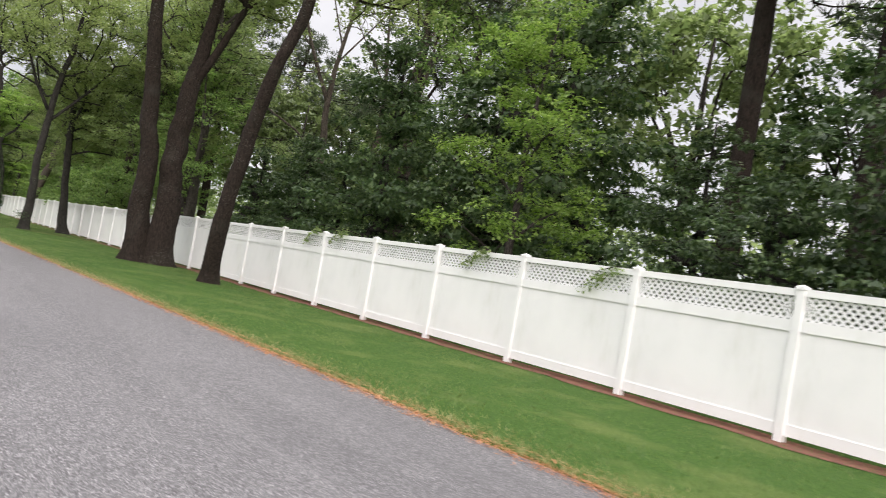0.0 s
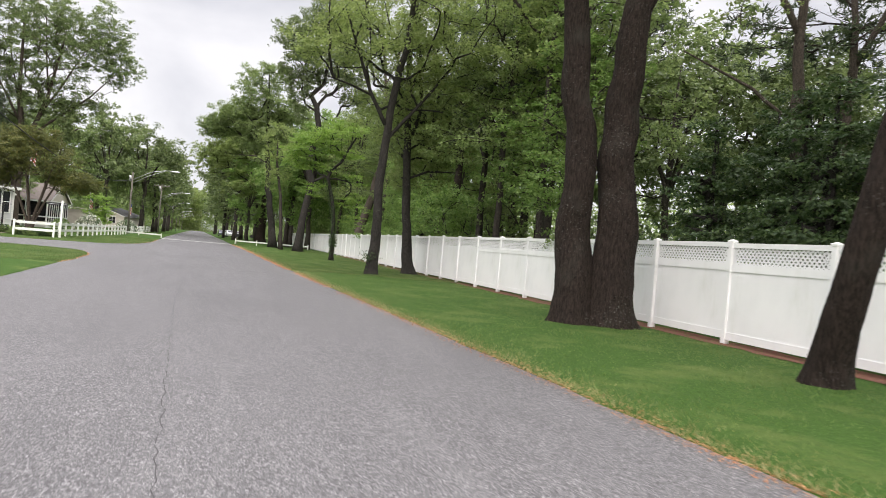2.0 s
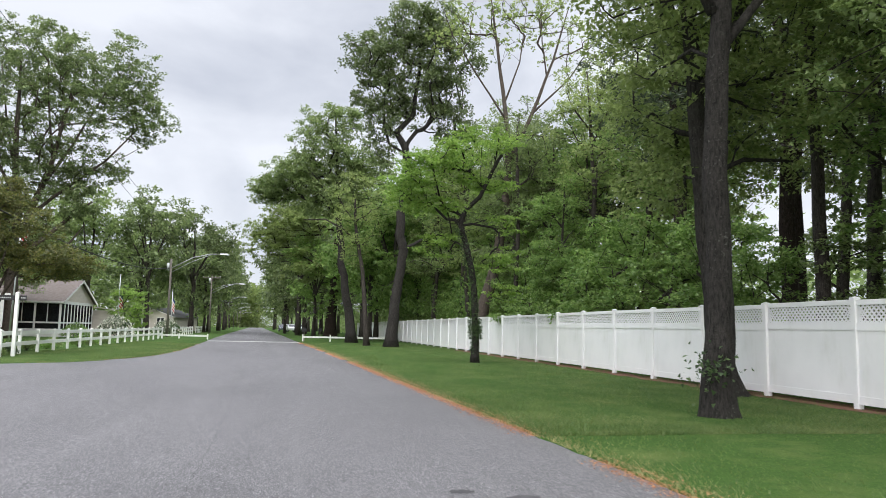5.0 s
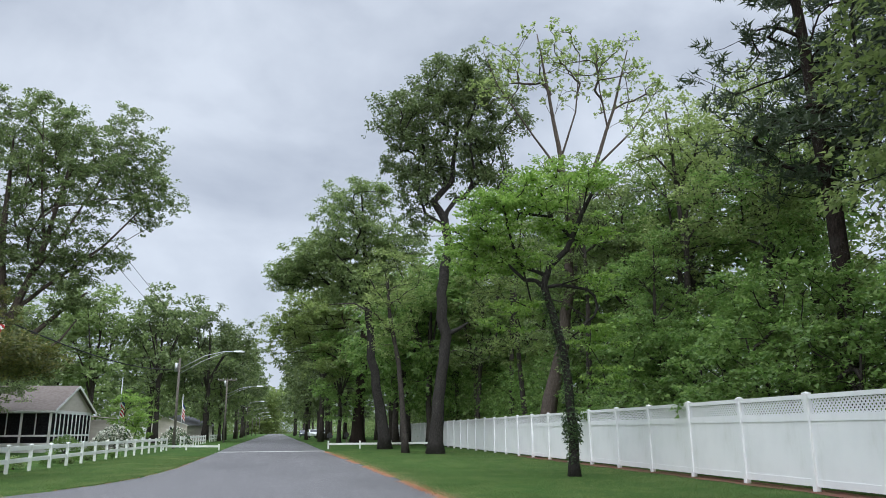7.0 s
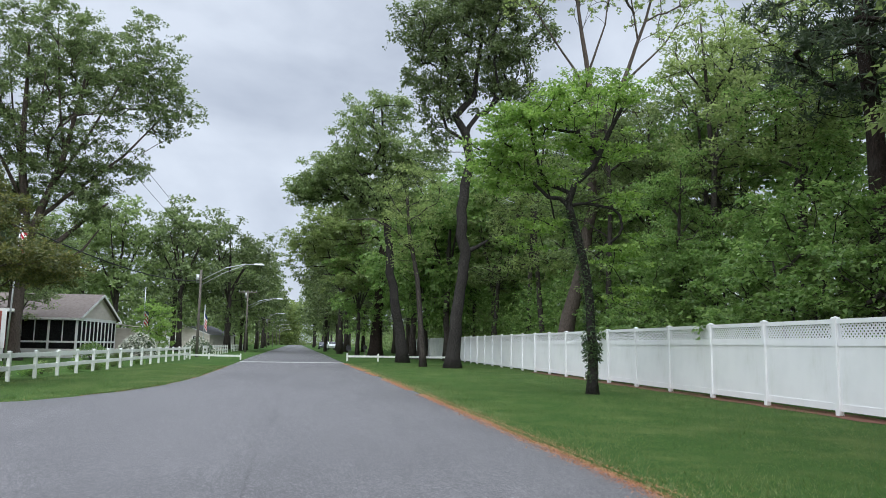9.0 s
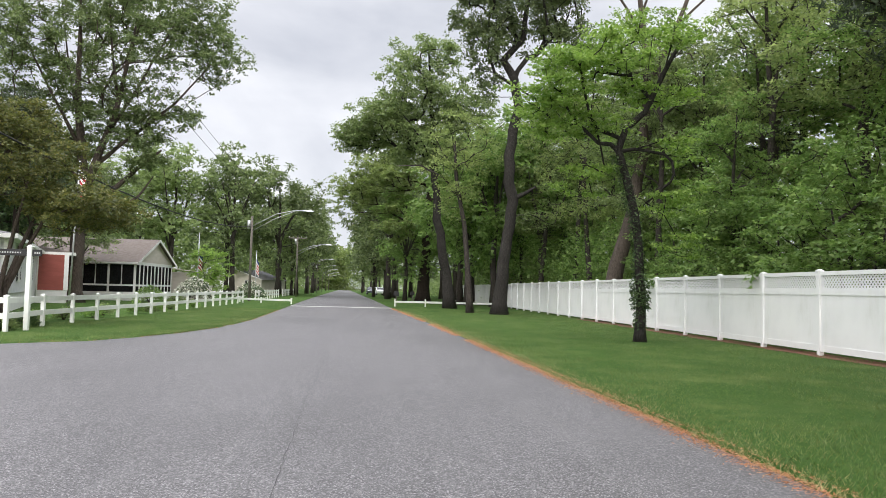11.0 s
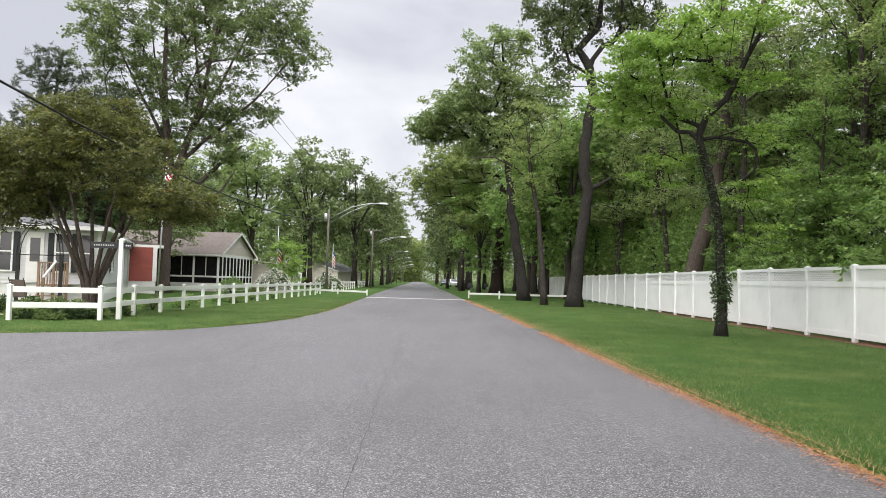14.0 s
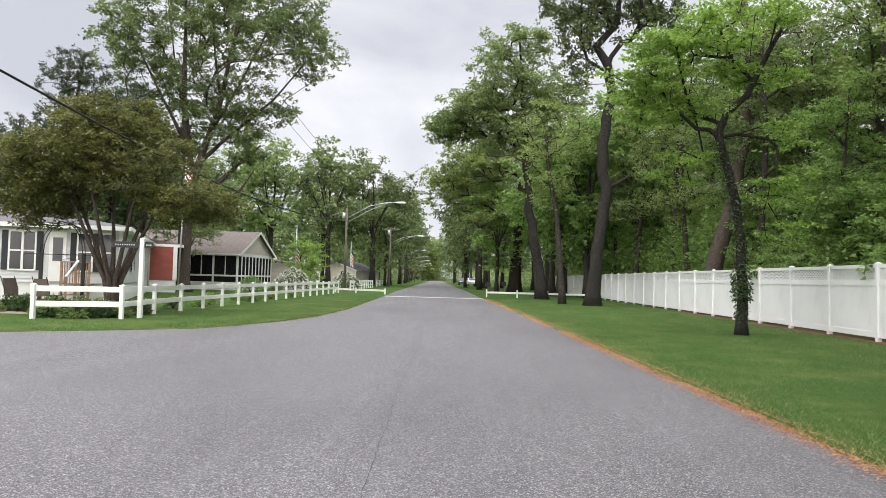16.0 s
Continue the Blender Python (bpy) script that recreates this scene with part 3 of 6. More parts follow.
def make_tree(rng, trunks, blobs, clusters, per, leaf, spread=0.55, flat=0.55, twig=0.012, needle=False, droop=0.25, sides=11, limbs=(), tips=True, shoots=13, tight=0.58):
    """Trunk and crown geometry. trunks: lists of ((x, y, z), radius). blobs: (centre, radii, weight) of the crown.
    Branches grow from the nearest wood to every leaf cluster. Returns the wood and arrays of leaves."""
    wood = Geo()
    nodes, par, cnt, heads = [], [], [], []

    def node(p, q):
        nodes.append(np.array(p, float))
        par.append(q)
        cnt.append(0)
        heads.append(np.array([0, 0, 1.0]))
        return len(nodes) - 1

    for tr in list(trunks) + list(limbs):
        path = jitter_path(tr, rng)
        rr = [r for _, r in path]
        if tr in trunks and tr[0][0][2] < 0.2:
            rr[0] *= 1.28 if sides < 20 else 1.05
        if sides >= 20 and tr in trunks:
            bark_skin(wood, path, rr, sides, len(wood.v) * 0.01 + 1.7)
        else:
            wood.tube([p for p, _ in path], rr, sides if rr[0] > 0.07 else 6)
        for k, (p, r) in enumerate(path):
            if k > len(path) * 0.45 or tr in limbs:
                i = node(p, -1)
                d = Vector(path[min(k + 1, len(path) - 1)][0]) - Vector(path[k - 1][0])
                heads[i] = np.array(d.normalized()) if d.length > 0 else heads[i]
    w = np.array([b[2] for b in blobs], float)
    which = rng.choice(len(blobs), clusters, p=w / w.sum())
    u = rng.normal(size=(clusters, 3))
    u /= np.linalg.norm(u, axis=1, keepdims=True)
    rad = rng.uniform(0, 1, clusters) ** 0.42
    cen = np.array([blobs[i][0] for i in which]) + u * rad[:, None] * np.array([blobs[i][1] for i in which])
    cen += rng.normal(0, 0.12, cen.shape)
    root = np.mean(np.array(nodes), axis=0)
    order = np.argsort(np.linalg.norm(cen - root, axis=1))
    edges = []
    for i in order:
        c = cen[i]
        arr, dirs = np.array(nodes), np.array(heads)
        gap3 = c - arr
        far = np.linalg.norm(gap3, axis=1) + 1e-6
        turn = np.einsum("ij,ij->i", gap3, dirs) / far
        cost = far * (1.55 - 0.75 * turn) + np.where(arr[:, 2] > c[2] + 0.2, 1.2, 0.0)
        j = int(np.argmin(cost))
        p0, L = nodes[j], far[j]
        aim = gap3[j] / L
        lead = heads[j] * 0.55 + aim * 0.6 + np.array([0, 0, 0.12])
        lead *= L / np.linalg.norm(lead)
        tail = aim * 0.9 * L + np.array([0, 0, 0.10 * L])
        k = j
        for u in (0.33, 0.68, 1.0):
            h1, h2, h3 = u * (1 - u) ** 2, u * u * (3 - 2 * u), u * u * (u - 1)
            q = p0 + lead * h1 + gap3[j] * h2 + tail * h3 + rng.normal(0, 0.025, 3) * L * (u < 1)
            k2 = node(q, k)
            dq = q - nodes[k]
            heads[k2] = dq / (np.linalg.norm(dq) + 1e-6)
            if tips or u < 1:
                edges.append(k2)
            k = k2
        while k >= 0:
            cnt[k] += 1
            k = par[k]
    for k in edges:
        r1 = twig * math.sqrt(cnt[k])
        r0 = twig * math.sqrt(max(cnt[par[k]] if par[par[k]] >= 0 or cnt[par[k]] < 12 else cnt[k] * 1.2, cnt[k]))
        wood.tube([nodes[par[k]], nodes[k]], [min(r0, r1 * 1.5), r1], 5 if r1 > 0.03 else 4 if r1 > 0.018 else 3, False)
    # leaves gather in small tufts at the shoot ends round each cluster
    per, leaf = int(per * 1.9), leaf * 0.80
    n = clusters * per
    out = cen - np.array([root[0], root[1], root[2] - 1.0])
    out /= np.linalg.norm(out, axis=1, keepdims=True) + 1e-6
    tuft_dir = rng.normal(size=(clusters, shoots, 3)) + out[:, None, :] * 0.7 + np.array([0, 0, 0.25])
    tuft_dir /= np.linalg.norm(tuft_dir, axis=2, keepdims=True)
    reach = spread * 1.55 * rng.uniform(0.25, 1.0, (clusters, shoots, 1)) * rng.uniform(0.75, 1.25, (clusters, 1, 1))
    tufts = tuft_dir * reach * np.array([1, 1, flat])
    pick = rng.randint(0, shoots, n)
    who = np.repeat(np.arange(clusters), per)
    off = rng.normal(size=(n, 3))
    off *= spread * tight * rng.rand(n, 1) ** 0.5 / np.linalg.norm(off, axis=1, keepdims=True)
    off *= np.array([1, 1, 0.2 + 0.65 * flat])
    pos = cen[who] + tufts[who, pick] + off
    if needle:
        way = off / (np.linalg.norm(off, axis=1, keepdims=True) + 1e-6) + np.array([0, 0, 0.35]) + rng.normal(0, 0.3, (n, 3))
        nor = rng.normal(size=(n, 3))
    else:
        hd = tuft_dir[who, pick]
        way = hd * 0.6 + off / (spread * tight) * 0.5 + rng.normal(0, 0.5, (n, 3)) * np.array([1, 1, 0.4]) - np.array([0, 0, droop])
        nor = np.array([0, 0, 1.0]) + hd * 0.45 + rng.normal(0, 0.6, (n, 3))
    size = leaf * rng.uniform(0.65, 1.3, n)
    return wood, (pos, way, nor, size)


def tree(name, label, category, at, made, bark, leafm, ratio=0.70, group="", extra=None):
    wood, (pos, way, nor, size) = made
    t = thing(name, label, category, at, group)
    part("trunk", wood, bark, t, smooth=True)
    part("crown", flakes("crown", pos, way, nor, size, size * ratio, leafm), None, t)
    if extra is not None:
        p2, w2, n2, s2, m2, nm, lb = extra
        ex = part(nm, flakes(nm, p2, w2, n2, s2, s2 * 0.8, m2), None, t, lb)
        ex["kind"] = "stuff"
    return t


def R(seed):
    return np.random.RandomState(seed)


# --- trees standing in the verge ---
# leaning trunk near the fence
tree("leaning_tree", "leaning dark-barked tree in the grass close to the fence", "tree", pose(8.72, 24.3, 0),
     make_tree(R(11), [[((-0.02, -0.08, -0.1), 0.29), ((-0.03, -0.12, 0.15), 0.26), ((-0.07, -0.24, 0.5), 0.235), ((-0.13, -0.42, 0.9), 0.225), ((-0.20, -0.64, 1.5), 0.215), ((-0.17, -0.85, 2.5), 0.205), ((-0.06, -1.0, 3.4), 0.20), ((0.0, -1.2, 4.4), 0.19), ((0.05, -1.6, 5.5), 0.18), ((0.5, -1.9, 7.3), 0.16), ((0.8, -2.0, 9.4), 0.12), ((0.9, -2.0, 12.0), 0.07)]],
               [((1.0, -1.8, 11.4), (3.6, 3.6, 3.0), 1.0), ((2.2, -2.4, 9.2), (2.4, 2.4, 1.4), 0.4)], 150, 55, 0.16, sides=28),
     M_BARK, M_LEAFO, group="trees in the verge")
# two trunks grown from one root
tree("twin_trunk_tree", "massive dark tree with two trunks from one root", "tree", pose(8.70, 30.5, 0),
     make_tree(R(12), [[((-0.36, 0.1, 0), 0.46), ((-0.43, 0.1, 0.9), 0.37), ((-0.48, 0.05, 2.4), 0.33), ((-0.60, 0.05, 4.0), 0.29), ((-0.90, 0, 6.1), 0.26), ((-1.1, 0, 8.5), 0.20), ((-1.5, 0.2, 13.0), 0.10)],
                       [((0.37, -0.05, 0), 0.54), ((0.33, -0.1, 0.9), 0.44), ((0.36, -0.1, 2.4), 0.41), ((0.32, -0.1, 4.0), 0.36), ((0.30, -0.1, 5.8), 0.31), ((0.60, -0.1, 8.0), 0.22), ((1.2, 0.2, 13.0), 0.11)],
                       [((0.33, -0.1, 6.0), 0.16), ((0.75, -0.35, 7.2), 0.15), ((1.3, -0.5, 8.6), 0.13), ((2.2, -0.6, 11.0), 0.07)]],
               [((0, 0, 13.5), (4.8, 4.8, 4.2), 1.0), ((2.2, 0, 11.0), (2.6, 2.6, 2.2), 0.4), ((-2.4, 0, 11.4), (2.6, 2.6, 2.2), 0.4)], 260, 62, 0.19, sides=34),
     M_BARK, M_LEAFO, group="trees in the verge")
tree("verge_oak", "slender black-barked oak with two spreading limbs", "tree", pose(7.06, 46.8, 0),
     make_tree(R(13), [[((0, 0, 0), 0.26), ((0.02, 0, 1.2), 0.20), ((-0.02, 0, 3.6), 0.175), ((0.10, 0, 5.4), 0.165), ((0.25, 0, 7.4), 0.15), ((0.6, 0, 9.3), 0.13), ((0.9, 0.2, 12.5), 0.07)]],
               [((0.5, 0.0, 11.5), (4.2, 4.2, 3.6), 1.0), ((-2.0, -0.4, 9.2), (2.2, 2.2, 1.2), 0.35), ((2.4, 0.6, 8.8), (2.2, 2.4, 1.6), 0.35), ((1.0, 2.4, 7.4), (2.0, 2.4, 1.5), 0.3)], 260, 62, 0.16, sides=24,
               limbs=[[((0.03, 0, 6.2), 0.09), ((-0.7, -0.1, 7.4), 0.075), ((-1.3, -0.3, 8.8), 0.06), ((-2.0, -0.4, 10.5), 0.04)],
                      [((0.12, 0, 5.6), 0.08), ((1.0, 0.1, 6.7), 0.07), ((2.0, 0.2, 8.0), 0.055), ((2.8, 0.2, 9.2), 0.04)],
                      [((-0.65, -0.1, 7.3), 0.05), ((-1.6, -0.2, 7.6), 0.04), ((-2.5, -0.2, 7.8), 0.025)]]),
     M_BARKB, M_LEAFO, group="trees in the verge",
     extra=(R(19).normal(0, 1, (150, 3)) * np.array([0.22, 0.10, 0.16]) + np.array([-0.22, -0.22, 0.72]), R(20).normal(0, 1, (150, 3)), R(22).normal(0, 0.5, (150, 3)) + np.array([0, -0.4, 0.8]), R(23).uniform(0.05, 0.10, 150), M_LEAFD, "sprig", "leafy sprig sprouting from the trunk foot"))
tree("verge_oak", "black-barked oak with a swollen foot beside the fence", "tree", pose(9.40, 50.4, 0),
     make_tree(R(14), [[((0.1, 0, 0), 0.34), ((0.0, 0, 0.5), 0.25), ((-0.20, 0, 2.2), 0.20), ((-0.45, 0, 4.6), 0.18), ((-0.55, 0, 6.2), 0.17), ((-0.8, 0, 9.6), 0.13), ((-0.6, 0.3, 13), 0.07)]],
               [((-0.6, 0.2, 11.5), (3.8, 4.2, 3.8), 1.0), ((0.6, 0.8, 7.0), (2.4, 3.0, 2.2), 0.7), ((0.2, 2.0, 5.2), (1.8, 2.2, 1.2), 0.25)], 300, 62, 0.16, sides=24,
               limbs=[[((-0.45, 0, 4.4), 0.06), ((0.6, 0.1, 4.9), 0.05), ((1.9, 0.3, 5.0), 0.03)]]),
     M_BARKB, M_LEAFO, group="trees in the verge")

# dogwood with layered bright sprays and an ivy-clad crooked stem
rg = R(21)
dw = make_tree(rg, [[((0, 0, 0), 0.155), ((0.0, 0, 1.2), 0.125), ((-0.10, 0, 3.0), 0.115), ((-0.42, 0, 4.4), 0.11), ((-0.64, 0, 5.15), 0.10), ((-0.45, 0.0, 5.7), 0.085), ((0.08, 0, 6.2), 0.08), ((0.62, 0, 7.35), 0.065), ((1.08, 0, 8.2), 0.045)]],
               [((-1.6, 0, 7.30), (1.7, 1.7, 0.13), 1.1), ((-2.3, 0.2, 6.60), (1.25, 1.4, 0.12), 0.9), ((-0.7, 0.1, 7.90), (1.8, 1.7, 0.14), 1.0), ((0.2, 0.1, 8.50), (1.4, 1.4, 0.18), 0.8), ((-1.5, 0.3, 5.75), (1.2, 1.5, 0.16), 0.5), ((0.1, 0.0, 6.75), (1.2, 1.4, 0.18), 0.6),
                ((-2.0, 0.3, 5.95), (1.3, 1.4, 0.14), 0.6), ((0.9, 0.3, 5.4), (1.0, 1.2, 0.4), 0.3), ((-1.3, 0.5, 4.4), (0.9, 1.2, 0.4), 0.25), ((0.8, 0.2, 4.0), (0.7, 0.9, 0.6), 0.35), ((0.9, 0.2, 2.8), (0.6, 0.8, 0.5), 0.2)],
               270, 46, 0.13, spread=0.38, flat=0.12, twig=0.008, tight=0.5,
               limbs=[[((-0.62, 0, 5.1), 0.075), ((-0.85, 0.05, 5.3), 0.06), ((-1.15, 0.1, 5.32), 0.05), ((-1.9, 0.1, 6.0), 0.035), ((-2.2, 0.1, 6.6), 0.02)],
                      [((0.3, 0, 6.5), 0.06), ((-0.3, 0.1, 7.2), 0.045), ((-1.2, 0.2, 7.3), 0.03)]])
n = 2600
iz = rg.uniform(0.35, 5.0, n) ** 1.0
iz = np.where(rg.rand(n) < 0.4, rg.normal(1.25, 0.22, n), iz)
ia = rg.uniform(0, 2 * np.pi, n)
ir = np.where(np.abs(iz - 1.25) < 0.4, rg.uniform(0.08, 0.28, n), rg.uniform(0.09, 0.20, n))
ix = np.interp(iz, [0, 1.2, 2.9, 4.3, 5.15], [0, 0, -0.12, -0.45, -0.75])
ip = np.stack([ix + np.cos(ia) * ir, np.sin(ia) * ir, np.maximum(iz, 0.15)], 1)
iv = (ip, np.stack([np.cos(ia), np.sin(ia), -0.6 * np.ones(n)], 1) + rg.normal(0, 0.4, (n, 3)), np.stack([np.cos(ia), np.sin(ia), 0.6 * np.ones(n)], 1) + rg.normal(0, 0.3, (n, 3)), rg.uniform(0.05, 0.10, n), M_LEAFD, "ivy", "dark ivy climbing the stem")
tree("dogwood", "small dogwood with layered bright sprays and ivy round its crooked stem", "tree", pose(7.48, 63.6, 0), dw, M_BARKB, M_LEAFL, group="trees in the verge", extra=iv)

tree("tall_oak", "tall crooked grey oak with a high narrow crown", "tree", pose(7.05, 84.5, 0),
     make_tree(R(15), [[((0, 0, 0), 0.44), ((0.12, 0, 2.0), 0.34), ((0.38, 0, 4.3), 0.30), ((0.66, 0, 6.3), 0.30), ((0.36, 0, 7.3), 0.30), ((0.48, 0, 9.5), 0.28), ((0.88, 0, 11.4), 0.26), ((0.58, 0, 13.0), 0.24), ((0.0, 0, 14.1), 0.20), ((1.0, 0, 15.4), 0.16), ((1.4, 0, 18.5), 0.11), ((1.4, 0.2, 22.0), 0.05)]],
               [((1.5, 0, 21.2), (2.6, 2.6, 2.4), 1.0), ((-1.5, 0, 19.3), (2.2, 2.4, 2.0), 0.7), ((3.4, 0, 19.0), (2.3, 2.6, 2.2), 0.7), ((-1.4, 0, 16.8), (1.9, 2.2, 1.7), 0.5), ((2.0, 0.5, 17.2), (2.6, 2.6, 2.2), 0.6), ((-0.6, 0, 14.6), (1.9, 1.9, 2.0), 0.35), ((3.8, 0.3, 15.2), (1.7, 1.7, 1.9), 0.3), ((-0.9, 0, 12.4), (0.9, 0.9, 0.9), 0.12)], 380, 64, 0.22, spread=0.5, droop=0.7, flat=0.75, twig=0.014,
               limbs=[[((0.68, 0, 6.4), 0.15), ((1.3, 0, 6.7), 0.11), ((1.9, 0, 7.1), 0.05)],
                      [((0.4, 0, 12.8), 0.10), ((-0.5, 0, 13.3), 0.08), ((-0.9, 0, 14.5), 0.06), ((-0.9, 0, 16.5), 0.04)],
                      [((0.3, 0, 13.2), 0.07), ((1.0, -0.3, 12.3), 0.05), ((1.9, -0.3, 11.9), 0.04), ((2.4, -0.2, 12.5), 0.02)]]),
     M_BARKB, M_LEAFG, group="trees in the verge")
tree("thin_tree", "thin crooked tree with sparse leaves beside the tall oak", "tree", pose(5.62, 86.0, 0),
     make_tree(R(16), [[((0, 0, 0), 0.20), ((-0.15, 0, 2.5), 0.15), ((-0.4, 0, 5.0), 0.13), ((-0.9, 0, 7.4), 0.11), ((-1.1, 0, 9.8), 0.07)]],
               [((-1.0, 0, 9.5), (2.4, 2.4, 2.2), 1.0), ((-0.6, 0, 6.6), (1.6, 1.6, 1.2), 0.35)], 70, 45, 0.17,
               limbs=[[((-0.75, 0, 6.6), 0.07), ((-1.6, 0, 7.6), 0.06), ((-3.0, 0, 8.3), 0.045), ((-4.4, 0, 8.2), 0.02)]]),
     M_BARKG, M_LEAFO, group="trees in the verge")
tree("verge_tree", "curving grey tree with a broad drooping crown", "tree", pose(5.35, 95.4, 0),
     make_tree(R(17), [[((0, 0, 0), 0.44), ((-0.35, 0, 2.5), 0.34), ((-0.85, 0, 5.2), 0.30), ((-1.15, 0, 8.0), 0.27), ((-1.3, 0, 10.5), 0.22), ((-1.6, 0, 14.0), 0.14), ((-1.9, 0, 18.0), 0.05)]],
               [((-2.2, 0, 15.6), (3.2, 3.2, 3.4), 1.0), ((-4.6, 0, 12.6), (2.8, 2.8, 1.8), 0.7), ((0.2, 0, 13.0), (2.6, 2.6, 2.4), 0.6), ((-6.6, 0, 11.6), (1.5, 1.8, 1.0), 0.3), ((-2.0, 0, 11.0), (2.6, 2.6, 1.2), 0.4)], 470, 60, 0.23, droop=0.6,
               limbs=[[((-1.2, 0, 9.2), 0.12), ((-2.6, 0, 11.4), 0.10), ((-4.4, 0, 12.4), 0.07), ((-6.4, 0, 11.9), 0.04)]]),
     M_BARKB, M_LEAF, group="trees in the verge")
tree("verge_tree", "straight dark tree behind the low barrier", "tree", pose(4.75, 118.0, 0),
     make_tree(R(18), [[((0, 0, 0), 0.70), ((0.05, 0, 3.0), 0.52), ((0.3, 0, 7.0), 0.45), ((0.5, 0, 11.0), 0.36), ((0.3, 0, 16.0), 0.16)]],
               [((-1.0, 0, 14.5), (4.4, 4.4, 3.4), 1.0), ((-4.6, 0, 12.4), (3.4, 3.4, 2.8), 0.7), ((-7.2, 0, 10.6), (2.3, 2.6, 2.2), 0.35), ((-3.0, -1.0, 7.6), (2.8, 3.0, 1.8), 0.3)], 300, 56, 0.28),
     M_BARK, M_LEAFO, group="trees in the verge")


# --- woods behind the fence: a few builds, planted many times ---
def proto(seed, kind):
    rng = R(seed)
    if kind == "deciduous":
        h = 15.0
        forks, domes = [], []
        for k in range(6):
            a = k * 2.4 + rng.normal(0, 0.3)
            z = h * (0.30 + 0.105 * k)
            r = rng.uniform(2.0, 3.0) * (1.0 - 0.08 * k)
            forks.append([((0, 0, z - 1.6), 0.08), ((r * 0.5 * math.cos(a), r * 0.5 * math.sin(a), z - 0.6), 0.055), ((r * math.cos(a), r * math.sin(a), z), 0.02)])
            domes.append(((r * math.cos(a), r * math.sin(a), z), (2.1, 2.1, 1.2), 0.6 + 0.07 * k))
            domes.append(((0.7 * r * math.cos(a + 2.2), 0.7 * r * math.sin(a + 2.2), z + 0.5), (1.7, 1.7, 1.1), 0.4))
        domes.append(((0, 0, h * 0.92), (1.7, 1.7, 1.5), 0.7))
        return make_tree(rng, [[((0, 0, 0), 0.23), ((rng.normal(0, 0.2), rng.normal(0, 0.2), h * 0.3), 0.18), ((rng.normal(0, 0.3), rng.normal(0, 0.3), h * 0.6), 0.12), ((rng.normal(0, 0.4), rng.normal(0, 0.4), h * 0.94), 0.03)]], domes,
                         190, 35, 0.22, spread=0.52, flat=0.45, tips=False, limbs=forks)
    if kind == "wide":
        h = 15.0
        forks, domes = [], []
        fork = rng.uniform(0.26, 0.36) * h
        for k in range(5):
            a = k * 1.257 + rng.normal(0, 0.25)
            r = rng.uniform(1.9, 2.9)
            z = h * rng.uniform(0.62, 0.80)
            forks.append([((0, 0, fork + 0.2 * k), 0.11), ((r * 0.4 * math.cos(a), r * 0.4 * math.sin(a), fork + (z - fork) * 0.5), 0.08), ((r * math.cos(a), r * math.sin(a), z), 0.03)])
            domes.append(((r * math.cos(a), r * math.sin(a), z), (2.3, 2.3, 1.9), 1.0))
            domes.append(((r * 1.15 * math.cos(a + 0.6), r * 1.15 * math.sin(a + 0.6), h * rng.uniform(0.38, 0.52)), (2.0, 2.0, 1.5), 0.62))
        domes.append(((rng.normal(0, 0.5), rng.normal(0, 0.5), h * 0.88), (2.3, 2.3, 1.9), 1.0))
        domes.append(((rng.normal(0, 1.5), rng.normal(0, 1.5), h * 0.26), (2.6, 2.6, 1.3), 0.5))
        return make_tree(rng, [[((0, 0, 0), 0.27), ((rng.normal(0, 0.15), 0, fork), 0.19), ((rng.normal(0, 0.4), 0, h * 0.86), 0.04)]], domes,
                         190, 25, 0.42, spread=0.60, flat=0.75, twig=0.014, tips=False, limbs=forks, droop=0.4)
    if kind == "bare":
        return make_tree(rng, [[((0, 0, 0), 0.42), ((0.9, 0, 4.0), 0.33), ((1.75, 0, 8.0), 0.24), ((1.85, 0, 11.0), 0.18), ((1.7, 0, 14.0), 0.13), ((1.1, 0, 18.0), 0.08), ((0.6, 0, 21.5), 0.03)],
                               [((1.75, 0, 10.8), 0.14), ((3.2, 0, 13.8), 0.11), ((4.6, 0, 17.5), 0.07), ((5.6, 0, 21.0), 0.03)],
                               [((1.75, 0, 7.6), 0.09), ((3.4, 0, 9.0), 0.065), ((6.0, 0, 10.4), 0.03)]],
                         [((1.2, 0, 19.8), (1.8, 2.2, 2.6), 1.0), ((-1.6, 0, 19.0), (1.5, 1.8, 2.2), 0.7), ((5.2, 0, 19.0), (2.0, 2.2, 2.8), 0.9), ((7.2, 0, 18.2), (1.1, 1.6, 2.0), 0.4), ((3.2, 0, 20.0), (1.2, 1.6, 1.6), 0.4), ((4.0, 0, 12.0), (2.4, 2.4, 1.6), 0.25)],
                         250, 12, 0.21, spread=0.26, flat=1.0, twig=0.0115, shoots=4, tight=0.55,
                         limbs=[[((1.7, 0, 13.6), 0.07), ((0.3, 0, 15.6), 0.05), ((-1.6, 0, 18.4), 0.03), ((-2.3, 0, 20.2), 0.015)],
                                [((1.6, 0, 14.6), 0.06), ((2.5, 0, 17.2), 0.04), ((2.9, 0, 20.4), 0.015)],
                                [((3.4, 0, 14.2), 0.07), ((5.6, 0, 16.4), 0.045), ((7.4, 0, 19.2), 0.015)],
                                [((4.2, 0, 16.4), 0.05), ((3.9, 0, 18.6), 0.035), ((3.8, 0, 21.0), 0.015)]])
